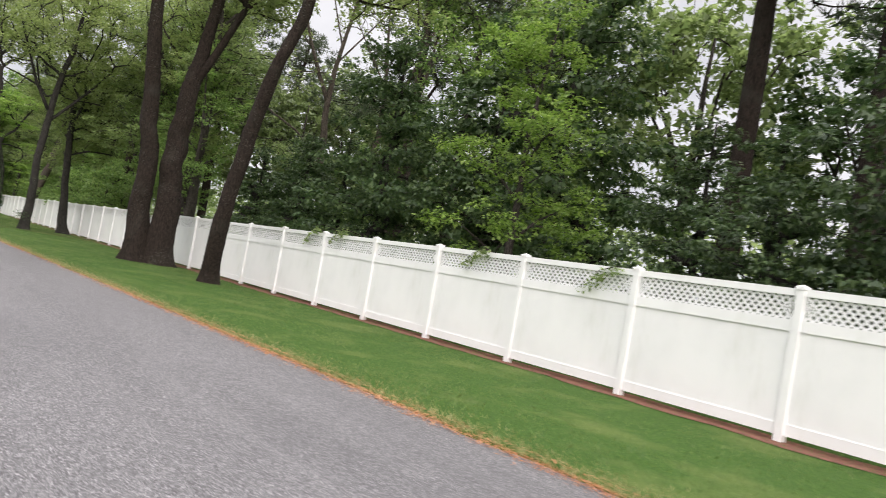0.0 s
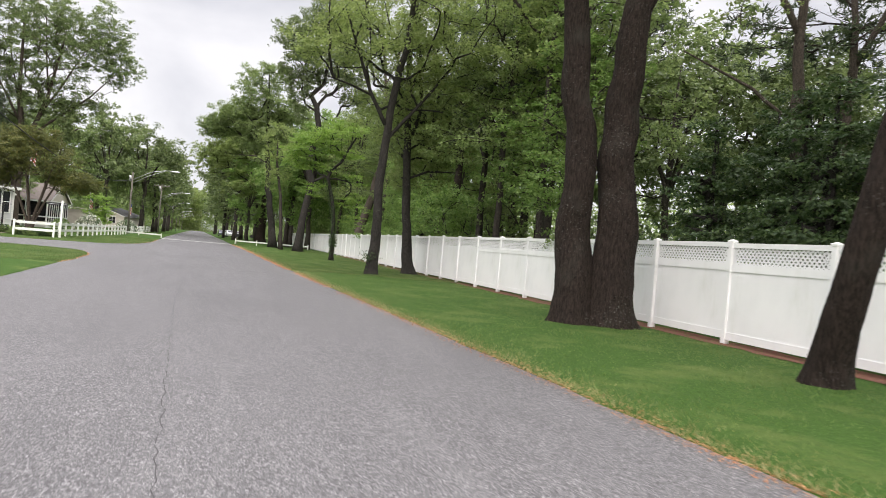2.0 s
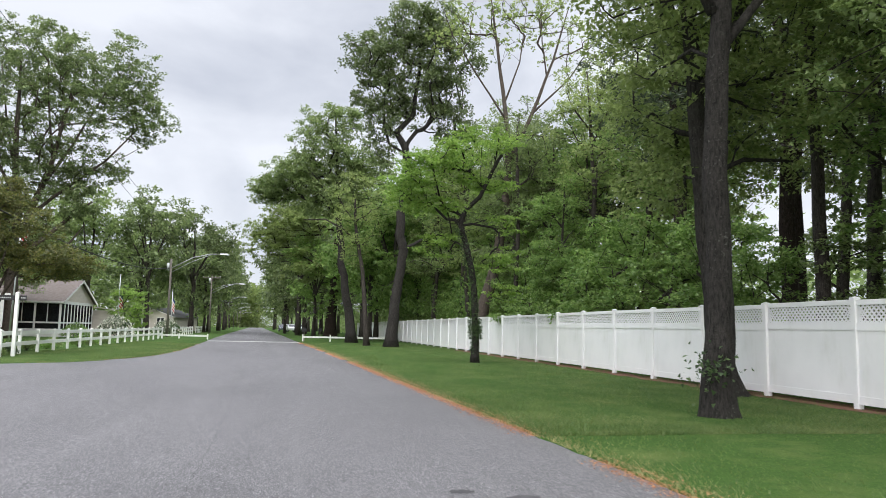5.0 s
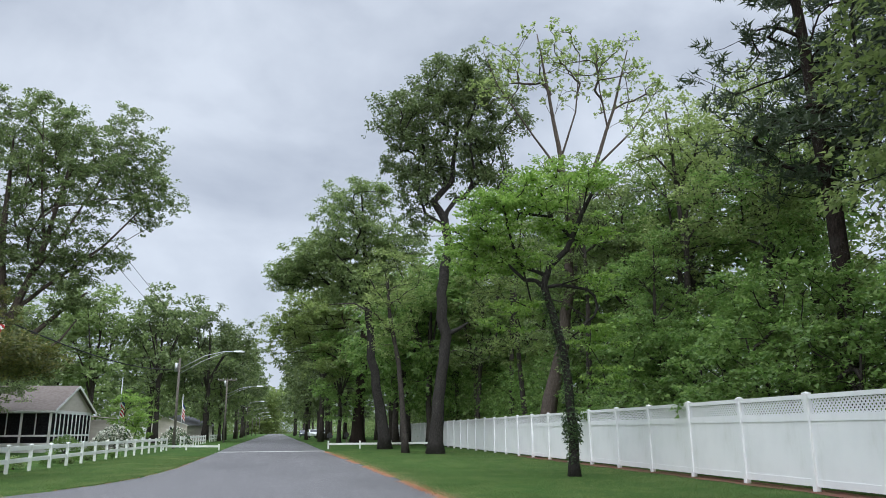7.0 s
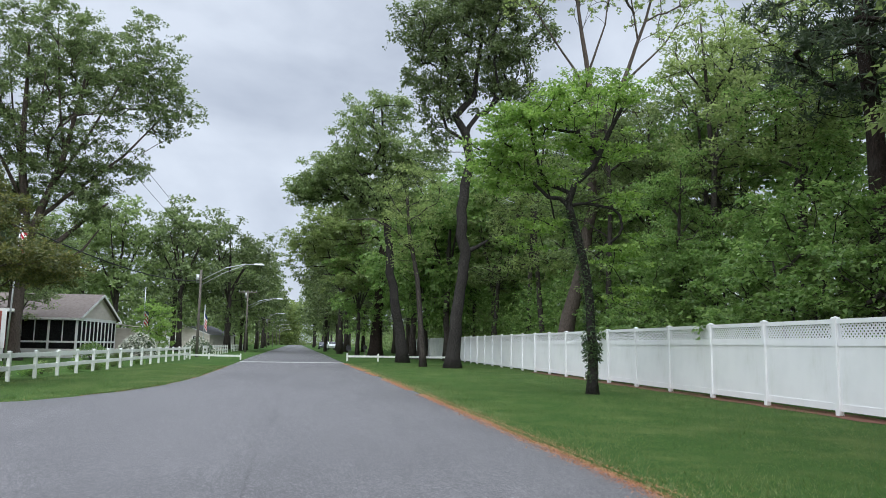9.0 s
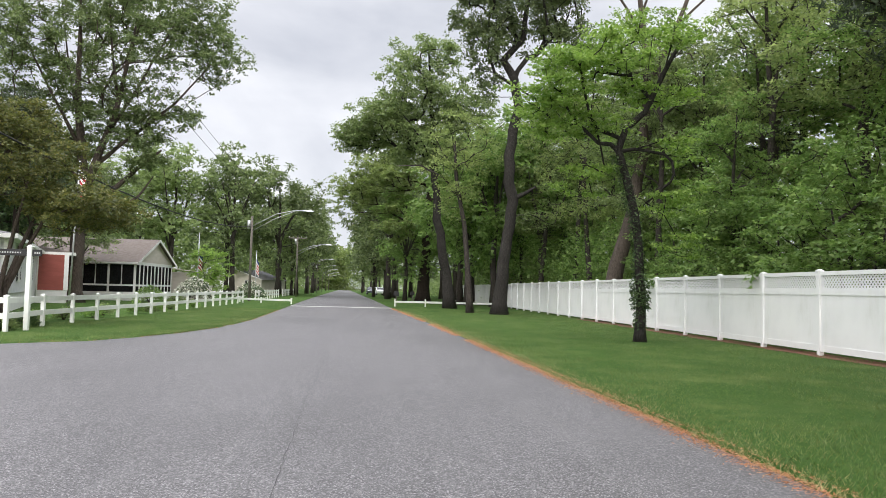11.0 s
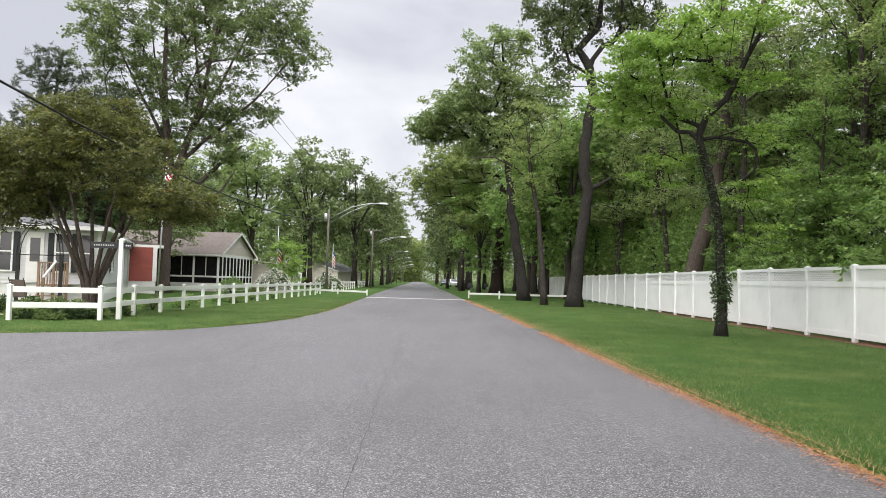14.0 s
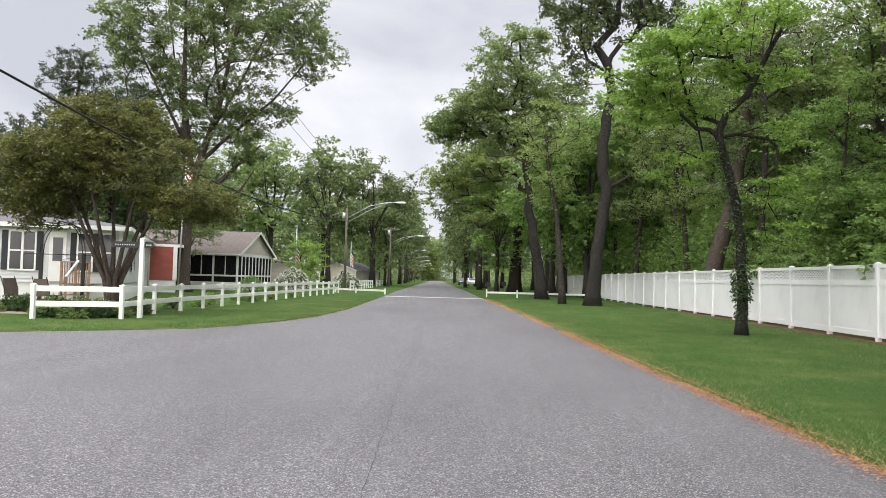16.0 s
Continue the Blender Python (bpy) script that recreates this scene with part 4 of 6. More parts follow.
    if kind == "slim":
        h = 17.0
        lean = rng.normal(0, 0.5, 4)
        return make_tree(rng, [[((0, 0, 0), 0.21), ((lean[0] * 0.3, lean[1] * 0.3, h * 0.25), 0.17), ((lean[0], lean[1], h * 0.55), 0.13), ((lean[0] + lean[2], lean[1] + lean[3], h * 0.95), 0.04)]],
                         [((lean[0], lean[1], h * 0.82), (2.8, 2.8, 2.8), 1.0), ((rng.normal(0, 1.2), rng.normal(0, 1.2), h * 0.60), (2.9, 2.9, 1.9), 0.7), ((rng.normal(0, 1.3), rng.normal(0, 1.3), h * 0.40), (2.6, 2.6, 1.1), 0.33)],
                         170, 38, 0.19, spread=0.50, flat=0.45, twig=0.013)
    if kind == "pine":
        h = 19.0
        return make_tree(rng, [[((0, 0, 0), 0.30), ((rng.normal(0, 0.15), 0, h * 0.4), 0.24), ((rng.normal(0, 0.3), 0.1, h * 0.75), 0.15), ((rng.normal(0, 0.4), 0, h * 0.98), 0.04)]],
                         [((0, 0, h * 0.86), (2.6, 2.6, 2.2), 1.0), ((rng.normal(0, 1.0), rng.normal(0, 1), h * 0.66), (3.6, 3.6, 1.7), 1.0), ((rng.normal(0, 1.2), rng.normal(0, 1.2), h * 0.50), (3.4, 3.4, 1.2), 0.5)],
                         290, 34, 0.36, spread=0.34, flat=0.75, needle=True, twig=0.012, shoots=6, tight=0.75)
    if kind == "hemlock":
        bl = [((rng.normal(0, 0.3), rng.normal(0, 0.3), z), (r, r, 0.55), r) for z, r in ((0.9, 2.5), (2.0, 2.7), (3.2, 2.5), (4.4, 2.2), (5.6, 1.8), (6.8, 1.4), (8.0, 0.8))]
        return make_tree(rng, [[((0, 0, 0), 0.16), ((0, 0, 4.0), 0.12), ((0.1, 0, 8.6), 0.03)]], bl, 250, 34, 0.20, spread=0.46, flat=0.30, droop=0.6, tips=False)
    if kind == "shrub":
        return make_tree(rng, [[((0, 0, 0), 0.07), ((0.3, 0.1, 1.8), 0.05), ((0.5, 0.2, 3.6), 0.02)], [((0.1, 0, 0), 0.06), ((-0.5, 0.2, 1.8), 0.045), ((-0.9, 0.1, 3.4), 0.02)]],
                         [((0, 0, 3.1), (1.9, 1.9, 1.7), 1.0), ((rng.normal(0, 0.8), rng.normal(0, 0.8), 1.6), (1.9, 1.9, 1.2), 0.9), ((rng.normal(0, 0.8), rng.normal(0, 0.8), 4.6), (1.3, 1.3, 0.9), 0.5)],
                         110, 40, 0.18, spread=0.42, flat=0.42, twig=0.009)


KINDS = {"deciduous": ("broadleaf_tree", "slim broadleaf woodland tree in fresh spring leaf", "tree"),
         "wide": ("woodland_tree", "broad leafy tree standing deeper in the woods", "tree"),
         "slim": ("slender_tree", "slender dark-stemmed woodland tree with a high open crown", "tree"),
         "pine": ("pine_tree", "tall dark pine with tufted crown in the woods", "tree"),
         "hemlock": ("hemlock", "dark drooping evergreen close behind the fence", "tree"),
         "shrub": ("shrub", "bright green leafy shrub behind the fence", "shrub"),
         "bare": ("late_leafing_tree", "tall forked tree with only tiny new leaves", "tree")}
PROTOS = {}


def plant(kind, variant, leafm, x, y, scale=1.0, turn=0.0, group="woods behind the fence"):
    key = (kind, variant, leafm.name)
    if key not in PROTOS:
        nm, lb, cat = KINDS[kind]
        bark = {"pine": M_BARK, "bare": M_BARKL, "hemlock": M_BARKB}.get(kind, M_BARKG)
        made = proto(100 + variant * 7 + len(kind), kind)
        PROTOS[key] = tree(nm, lb, cat, pose(x, y, 0, 0, 0, turn), made, bark, leafm, 0.22 if kind == "pine" else 0.72, group)
        PROTOS[key].scale = (scale,) * 3
        PROTOS[key].matrix_basis = pose(x, y, 0, 0, 0, turn) @ Matrix.Scale(scale, 4)
        return PROTOS[key]
    t = copy_thing(PROTOS[key], pose(x, y, 0, 0, 0, turn))
    t.matrix_basis = pose(x, y, 0, 0, 0, turn) @ Matrix.Scale(scale, 4)
    t["group"] = group
    return t


rw = R(77)
# dark evergreens and pines by the first stretch
for x, y, s in ((13.6, 9.0, 0.78), (14.4, 13.2, 0.62), (15.2, 21.0, 1.05), (13.8, 24.5, 1.0), (22.5, 11.5, 1.2), (13.2, 11.0, 0.55), (17.0, 20.0, 1.3), (13.5, 33.6, 0.62), (13.6, 29.6, 0.66), (14.4, 31.4, 0.68), (15.4, 30.0, 0.70), (15.0, 33.2, 0.66), (14.5, 3.0, 1.0)):
    plant("hemlock", int(y) % 2, M_LEAFD, x, y, s, rw.uniform(0, 360))
for x, y, s in ((12.9, 17.0, 0.54), (13.0, 41.0, 0.7), (14.0, 45.5, 0.85), (15.6, 52.0, 0.8)):
    plant("deciduous", 1, M_LEAFL if y < 20 else M_LEAFB, x, y, s, rw.uniform(0, 360))
for x, y, s in ((16.8, 14.0, 1.0), (17.2, 11.3, 1.05), (19.2, 9.9, 1.0), (20.5, 27.0, 0.95), (18.0, 5.0, 0.9), (22.0, 36.0, 1.0), (17.0, 50.5, 0.95), (18.0, 60.0, 1.02), (21.5, 64.0, 0.95), (25.0, 58.0, 1.0), (14.6, 61.8, 0.95)):
    plant("pine", int(y) % 3, M_NEEDLE, x, y, s, rw.uniform(0, 360))
plant("bare", 0, M_LEAFO, 10.95, 78.0, 1.0, 0)
# thin late trees over the dark evergreens, where the sky shows through
plant("bare", 0, M_LEAFO, 17.0, 33.0, 0.72, 150)
plant("bare", 0, M_LEAFO, 19.5, 37.5, 0.75, 300)
plant("bare", 0, M_LEAFO, 16.2, 28.0, 0.66, 40)
plant("wide", 0, M_LEAFD, 25.0, 9.0, 0.8, 40)
plant("wide", 1, M_LEAFD, 27.0, 15.5, 0.85, 100)
plant("wide", 2, M_LEAF, 24.0, 20.5, 0.95, 160)
plant("wide", 1, M_LEAF, 26.0, 35.0, 0.55, 20)
plant("wide", 2, M_LEAF, 26.0, 30.0, 0.6, 90)
plant("deciduous", 0, M_LEAF, 21.0, 25.0, 1.05, 10)
for k, (x, y, s) in enumerate(((25.0, 40.5, 0.6), (27.5, 46.0, 0.9), (22.5, 50.0, 0.9), (28.5, 54.0, 1.1), (25.0, 61.0, 1.0))):
    plant("wide", k % 3, M_LEAFG, x, y, s, 97.0 * k)
# taller trees that close the woods beside the dogwood
for x, y, s in ((15.5, 78.0, 0.92), (18.0, 80.0, 1.0), (13.4, 70.5, 0.58)):
    plant("deciduous", int(y) % 3, M_LEAF if x > 15 else M_LEAFB, x, y, s, rw.uniform(0, 360))
plant("slim", 0, M_LEAFO, 15.4, 72.0, 0.90, 75)
plant("slim", 1, M_LEAFO, 17.6, 76.0, 0.98, 200)
plant("slim", 2, M_LEAFO, 16.4, 67.5, 0.88, 310)
plant("deciduous", 2, M_LEAFO, 20.5, 71.0, 0.98, 20)
plant("pine", 0, M_NEEDLE, 20.0, 77.0, 0.86, 75)
# shrubs just behind the fence
y = 27.0
while y < 120:
    variant, mt, xx, sc, turn = int(rw.randint(3)), M_LEAFB if rw.rand() < 0.6 else M_LEAF, 13.4 + rw.uniform(0, 1.6), rw.uniform(0.75, 1.15), rw.uniform(0, 360)
    if y > 50 and variant != 2:
        plant("shrub", variant, mt, xx, y, sc * 0.85, turn)
    y += rw.uniform(2.2, 3.6) if y < 80 else rw.uniform(3.5, 5.5)
# a brighter front row where the woods meet the fence
for k, y in enumerate((56.5, 60.2, 63.6, 67.4, 70.8, 74.6)):
    plant("shrub", k % 3, M_LEAFB, 13.5 + 0.2 * (k % 2), y, 0.95 + 0.07 * (k % 3), 63.0 * k)
# slender stems that stand in view over the fence
for k, (x, y, sc) in enumerate(((13.6, 42.0, 1.0), (13.2, 44.2, 0.9), (14.8, 45.6, 1.1), (12.6, 47.5, 0.85), (15.5, 49.5, 1.05), (13.4, 52.5, 0.95), (16.5, 54.5, 1.1), (17.5, 57.0, 1.0), (13.0, 77.0, 0.8), (14.6, 81.5, 0.95), (12.4, 85.5, 0.85), (15.8, 87.5, 1.0), (13.2, 92.0, 0.95), (12.0, 97.0, 0.9), (14.5, 101.5, 1.05), (12.6, 107.0, 1.0))):
    plant("slim", k % 3, (M_LEAF, M_LEAFO, M_LEAF)[k % 3], x, y, sc, 71.0 * k)
# broadleaf trees in depth
for row, (x0, gap) in enumerate(((16.5, 6.8), (22.5, 9.5))):
    y = 26.0 + row * 2
    while y < 165:
        mt = (M_LEAF, M_LEAFB, M_LEAFO)[int(rw.randint(3))] if row else (M_LEAF, M_LEAFB)[int(rw.randint(2))]
        sc = rw.uniform(0.95, 1.2) if y > 82 else rw.uniform(0.72, 0.95) if y > 60 else rw.uniform(0.8, 1.1)
        variant, xx, turn = int(rw.randint(3)), x0 + rw.uniform(-1.4, 1.4), rw.uniform(0, 360)
        if y > (60, 68)[row] or (row == 0 and y < 27):
            plant("wide" if row else "deciduous", variant, mt, xx, y, sc, turn)
        y += gap * rw.uniform(0.8, 1.3)
# the avenue beyond the barrier
for x, y, s in ((1.4, 134, 1.2), (8.8, 146, 1.15), (2.4, 151, 1.35), (1.4, 172, 1.4), (-0.6, 208, 1.4), (5.2, 160, 1.15),  (4.0, 205, 1.25), (-1.0, 222, 1.25), (1.5, 245, 1.3), (-2.5, 275, 1.35), (0.0, 310, 1.4), (-4.6, 252, 1.2), (-6.0, 330, 1.3), (8.0, 108, 0.95), (10.0, 121, 1.05), (12.5, 99, 1.0), (13.0, 112, 1.1), (9.5, 134, 1.1), (12.0, 156, 1.15), (9.0, 178, 1.2), (3.0, 118.5, 0.8), (-0.5, 156, 0.85), (6.5, 230, 1.3), (9.6, 103.5, 1.1), (7.6, 110, 1.1)):
    plant("wide", int(y) % 3, M_LEAFB if y < 125 and x > 2 else M_LEAFG if int(y) % 3 else M_LEAF, x, y, s, y * 37.0, "trees along the far road")
for x, y, s in ((-22, 126, 1.12), (-27.5, 132, 1.15), (-17.0, 134, 1.22), (-13.0, 143, 1.18), (-33, 124, 1.0), (-38, 118, 0.9), (-20, 146, 1.1), (-12.4, 160, 1.15), (-13.0, 182, 1.2), (-14.2, 207, 1.25), (-17, 238, 1.25), (-19.5, 272, 1.3), (-22, 315, 1.4), (-44, 112, 0.9), (-48, 100, 0.85), (-37, 96, 0.75), (-24, 165, 1.1), (-31, 110, 0.8), (-26, 116, 0.85), (-16, 168, 1.1), (-18, 190, 1.2), (-11.9, 150, 0.8)):
    plant("wide", int(y) % 3, M_LEAFG if int(y) % 3 else M_LEAF, x, y, s, y * 53.0, "trees behind the houses")

# --- trees on the house side ---
tree("big_oak", "large spreading oak behind the flagpole", "tree", pose(-17.28, 89.5, 0),
     make_tree(R(31), [[((0, 0, 0), 0.52), ((0, 0, 2.0), 0.42), ((0.15, 0, 5.0), 0.37), ((0.35, 0, 6.8), 0.35), ((-0.1, 0, 9.5), 0.24), ((-0.4, 0, 13.0), 0.17), ((-0.5, 0, 18.5), 0.05)],
                       [((0.35, 0, 6.7), 0.26), ((1.1, 0, 9.0), 0.21), ((2.0, 0, 12.0), 0.15), ((2.9, 0, 17.5), 0.05)]],
               [((0.8, 0, 16.2), (6.4, 5.4, 4.9), 2.3), ((0.0, 0, 18.4), (4.6, 4.4, 3.0), 0.8), ((5.0, 0, 17.9), (3.8, 3.4, 2.9), 0.9), ((7.5, 0, 15.0), (2.2, 2.4, 2.0), 0.45), ((-3.4, 0, 15.6), (3.0, 3.4, 3.0), 0.6), ((3.0, 0, 10.2), (2.2, 2.2, 1.3), 0.3),
                ((-4.0, 0, 10.8), (2.8, 2.8, 2.4), 0.5), ((-1.6, 0.5, 9.2), (1.9, 2.0, 1.6), 0.25), ((0.4, 0.3, 11.8), (3.0, 3.0, 2.0), 0.5), ((4.6, 0, 11.6), (2.0, 1.8, 1.2), 0.3), ((3.6, 0, 8.6), (1.3, 1.4, 0.8), 0.16), ((2.2, 0, 7.3), (1.0, 1.1, 0.7), 0.08)],
               850, 60, 0.21, spread=0.46, twig=0.0085,
               limbs=[[((0.9, 0, 8.2), 0.13), ((2.8, 0, 9.9), 0.10), ((5.2, 0, 12.0), 0.07), ((7.2, 0, 14.4), 0.03)],
                      [((1.4, 0, 10.0), 0.12), ((3.0, 0.3, 13.0), 0.08), ((5.0, 0.4, 17.2), 0.03)],
                      [((-0.1, 0, 9.2), 0.12), ((-1.6, -0.3, 12.0), 0.08), ((-3.8, -0.4, 16.2), 0.03)],
                      [((-0.2, 0, 10.4), 0.10), ((-1.2, 0.6, 14.0), 0.06), ((-2.0, 0.9, 18.6), 0.025)],
                      [((2.0, 0, 12.0), 0.09), ((1.7, -0.7, 15.0), 0.06), ((1.4, -1.0, 19.4), 0.02)],
                      [((0.3, 0, 7.0), 0.11), ((-1.8, 0, 8.8), 0.08), ((-4.4, 0, 11.2), 0.03)],
                      [((0.2, 0, 5.2), 0.18), ((1.8, 0, 6.6), 0.15), ((3.4, 0, 8.2), 0.11), ((4.6, 0, 9.2), 0.06)],
                      [((0.3, 0, 4.4), 0.10), ((1.8, 0, 5.2), 0.09), ((3.4, 0, 6.4), 0.07), ((4.2, 0, 7.6), 0.03)]]),
     M_BARKL, M_LEAFG, group="house-side trees")
myr_tr = [[((0.05 * math.cos(a), 0.05 * math.sin(a), 0), 0.105), ((0.25 * math.cos(a), 0.2 * math.sin(a), 1.0), 0.082), ((0.8 * math.cos(a), 0.7 * math.sin(a), 2.3), 0.060), ((1.6 * math.cos(a), 1.3 * math.sin(a), 4.0), 0.03)] for a in (0.2, 1.1, 2.0, 2.9, 3.7, 4.6, 5.5)]
tree("crape_myrtle", "multi-stemmed bronze-green crape myrtle behind the rail fence", "tree", pose(-10.38, 66.6, 0),
     make_tree(R(32), myr_tr, [((-0.4, 0, 4.7), (2.8, 2.6, 1.5), 1.0), ((-2.5, 0, 3.8), (1.8, 1.8, 1.3), 0.7), ((2.3, 0, 3.35), (1.5, 1.8, 0.65), 0.5), ((-0.4, 0, 5.7), (1.9, 1.8, 0.7), 0.4)], 640, 60, 0.125, spread=0.31, flat=0.5, twig=0.006, sides=8),
     M_BARKL, M_LEAFM, group="house-side trees")
plant("pine", 1, M_NEEDLE, -21.0, 83.0, 0.70, 40, "house-side trees")
plant("wide", 0, M_LEAFD, -20.6, 88.0, 0.74, 10, "house-side trees")
plant("wide", 2, M_LEAFD, -24.5, 87.0, 0.62, 80, "house-side trees")
plant("pine", 2, M_NEEDLE, -24.5, 84.0, 0.52, 140, "house-side trees")
plant("deciduous", 1, M_LEAF, -21.5, 93.0, 0.82, 70, "house-side trees")
plant("deciduous", 2, M_LEAF, -27.0, 82.0, 0.58, 10, "house-side trees")
plant("deciduous", 0, M_LEAF, -22.0, 104.0, 0.6, 110, "house-side trees")
plant("shrub", 0, M_LEAFL, -12.7, 104.0, 0.82, 10, "house-side trees")
plant("pine", 0, M_NEEDLE, -18.9, 85.5, 0.62, 250, "house-side trees")
plant("deciduous", 2, M_LEAF, -23.2, 82.5, 0.50, 200, "house-side trees")
plant("deciduous", 1, M_LEAF, -18.9, 94.0, 0.78, 330, "house-side trees")
plant("pine", 2, M_NEEDLE, -20.4, 86.0, 0.62, 15, "house-side trees")


# ---- houses ----
def lap_boards(wall, x0, x1, yf, y1, z0, z1, mat, pitch=0.13):
    """Lapped siding boards on the wall's two faces (y = yf and x = x1), each leaning out at its foot."""
    z = z0
    while z < z1 - 0.01:
        t = min(z + pitch, z1)
        for q in ([(x0, yf - 0.028), (x1, yf - 0.028), (x1, yf - 0.002), (x0, yf - 0.002)], [(x1 + 0.028, yf), (x1 + 0.028, y1), (x1 + 0.002, y1), (x1 + 0.002, yf)]):
            (ax, ay), (bx, by), (cx, cy), (dx, dy) = q
            part("siding_board", Geo().add([(ax, ay, z), (bx, by, z), (cx, cy, t), (dx, dy, t), (dx, dy, z), (cx, cy, z)], [(0, 1, 2, 3), (0, 4, 5, 1), (3, 2, 5, 4), (0, 3, 4), (1, 5, 2)]), mat, wall)
        z = t


def window(parent, m, w, h, shutters=True, mullion=True):
    """A sash window in the plane y = 0, facing -y, its foot at z = 0."""
    win = part("window", Geo().box(-w / 2 - 0.06, w / 2 + 0.06, -0.05, 0.0, -0.06, 0.0).box(-w / 2 - 0.06, w / 2 + 0.06, -0.05, 0.0, h, h + 0.07).box(-w / 2 - 0.06, -w / 2, -0.05, 0, 0, h).box(w / 2, w / 2 + 0.06, -0.05, 0, 0, h)
               .box(-w / 2, w / 2, -0.045, 0, h * 0.5 - 0.025, h * 0.5 + 0.025), M_TRIM, parent, at=m)
    if mullion:
        part("mullion", Geo().box(-0.04, 0.04, -0.047, 0, 0, h * 0.5 - 0.026).box(-0.04, 0.04, -0.047, 0, h * 0.5 + 0.026, h), M_TRIM, win)
    part("pane", Geo().box(-w / 2, w / 2, -0.025, -0.01, 0, h), M_GLASS, win)
    if shutters:
        for sx in (-1, 1):
            g = Geo().box(*sorted((sx * (w / 2 + 0.07), sx * (w / 2 + 0.27))), -0.045, -0.018, -0.04, h + 0.04)
            for k in range(9):
                z = 0.03 + k * (h - 0.06) / 9
                g.box(*sorted((sx * (w / 2 + 0.09), sx * (w / 2 + 0.25))), -0.06, -0.044, z, z + h / 15)
            part("shutter", g, M_SHUTTER, win, "dark louvred shutter")
    return win


def hip_roof(x0, x1, y0, y1, z, rise, over=0.35, inset=None):
    a, b, c, d = x0 - over, x1 + over, y0 - over, y1 + over
    i = inset if inset is not None else min(b - a, d - c) / 2
    ym = (c + d) / 2
    xm = (a + b) / 2
    g = Geo()
    if (b - a) >= (d - c):
        v = [(a, c, z), (b, c, z), (b, d, z), (a, d, z), (a + i, ym, z + rise), (b - i, ym, z + rise)]
        f = [(0, 1, 5, 4), (1, 2, 5), (2, 3, 4, 5), (3, 0, 4)]
    else:
        v = [(a, c, z), (b, c, z), (b, d, z), (a, d, z), (xm, c + i, z + rise), (xm, d - i, z + rise)]
        f = [(0, 1, 4), (1, 2, 5, 4), (2, 3, 5), (3, 0, 4, 5)]
    g.add(v, f)
    fas = Geo().box(a, b, c, c + 0.03, z - 0.16, z - 0.003).box(b - 0.03, b, c + 0.03, d, z - 0.16, z - 0.003).box(a, a + 0.03, c + 0.03, d, z - 0.16, z - 0.003).box(a + 0.03, b - 0.03, c + 0.03, d - 0.03, z - 0.15, z - 0.12)
    return g, fas


def grey_house():
    h = thing("grey_house", "pale grey sided house with dark shutters and red rear wing", "house", pose(-12.75, 72.0, 0, 0, 0, 20.5))
    D = 16.0
    w = part("wall", Geo().box(-13.0, -0.001, 0.001, D, 0.74, 2.75), M_SIDING, h)
    lap_boards(w, -13.0, 0.0, 0.0, D, 0.75, 2.75, M_SIDING)
    part("skirting", Geo().box(-13.0, -0.03, 0.03, D, -0.05, 0.745), M_SKIRT, h, "white skirting panels")
    part("corner_trim", Geo().box(-0.09, 0.026, -0.026, 0.09, 0.74, 2.75), M_TRIM, h)
    r, fas = hip_roof(-13.0, 0.0, 0.0, D, 2.91, 1.25)
    part("roof", r, M_SHINGLEG, h)
    part("fascia", fas, M_TRIM, h)
    # red wing at the back
    w = part("rear_wing", Geo().box(-9.0, 1.549, D + 0.021, D + 9.0, 0.74, 2.72), M_RED, h, "dark red lapped siding")
    lap_boards(w, 0.05, 1.55, D + 0.02, D + 9.0, 0.75, 2.72, M_RED, 0.16)
    part("wing_corner_trim", Geo().box(1.36, 1.585, D - 0.012, D + 0.14, 0.74, 2.72), M_TRIM, h)
    part("wing_base", Geo().box(-9.0, 1.52, D + 0.03, D + 8.9, -0.05, 0.745), M_SKIRT, h)
    part("downpipe", Geo().tube([(0.06, D - 0.1, 2.75), (0.06, D - 0.1, 2.5), (0.05, D - 0.12, 0.3)], 0.045, 8), M_TRIM, h, smooth=True)
    r, fas = hip_roof(-9.0, 1.55, D + 0.4, D + 9.0, 2.87, 0.9)
    part("wing_roof", r, M_SHINGLE, h)
    part("wing_fascia", fas, M_TRIM, h)
    for x, ww in ((-3.33, 0.80), (-1.25, 0.45), (-0.45, 0.40), (-6.4, 0.8)):
        window(h, pose(x, -0.024, 1.22), ww, 1.36, ww > 0.42, ww > 0.6)
    for y in (4.6, 11.5):
        window(h, pose(0.024, y, 1.25, 0, 0, 90), 0.95, 1.36)
    d = part("door", Geo().box(-2.45, -1.88, -0.05, -0.017, 0.80, 2.62), M_TRIM, h, "white house door")
    part("door_pane", Geo().box(-2.33, -2.0, -0.056, -0.049, 1.55, 2.42), M_GLASS, d)
    part("door_handle", Geo().tube([(-1.95, -0.09, 1.6), (-1.95, -0.05, 1.6)], 0.025, 8), M_GALV, d)
    return h


grey_house()


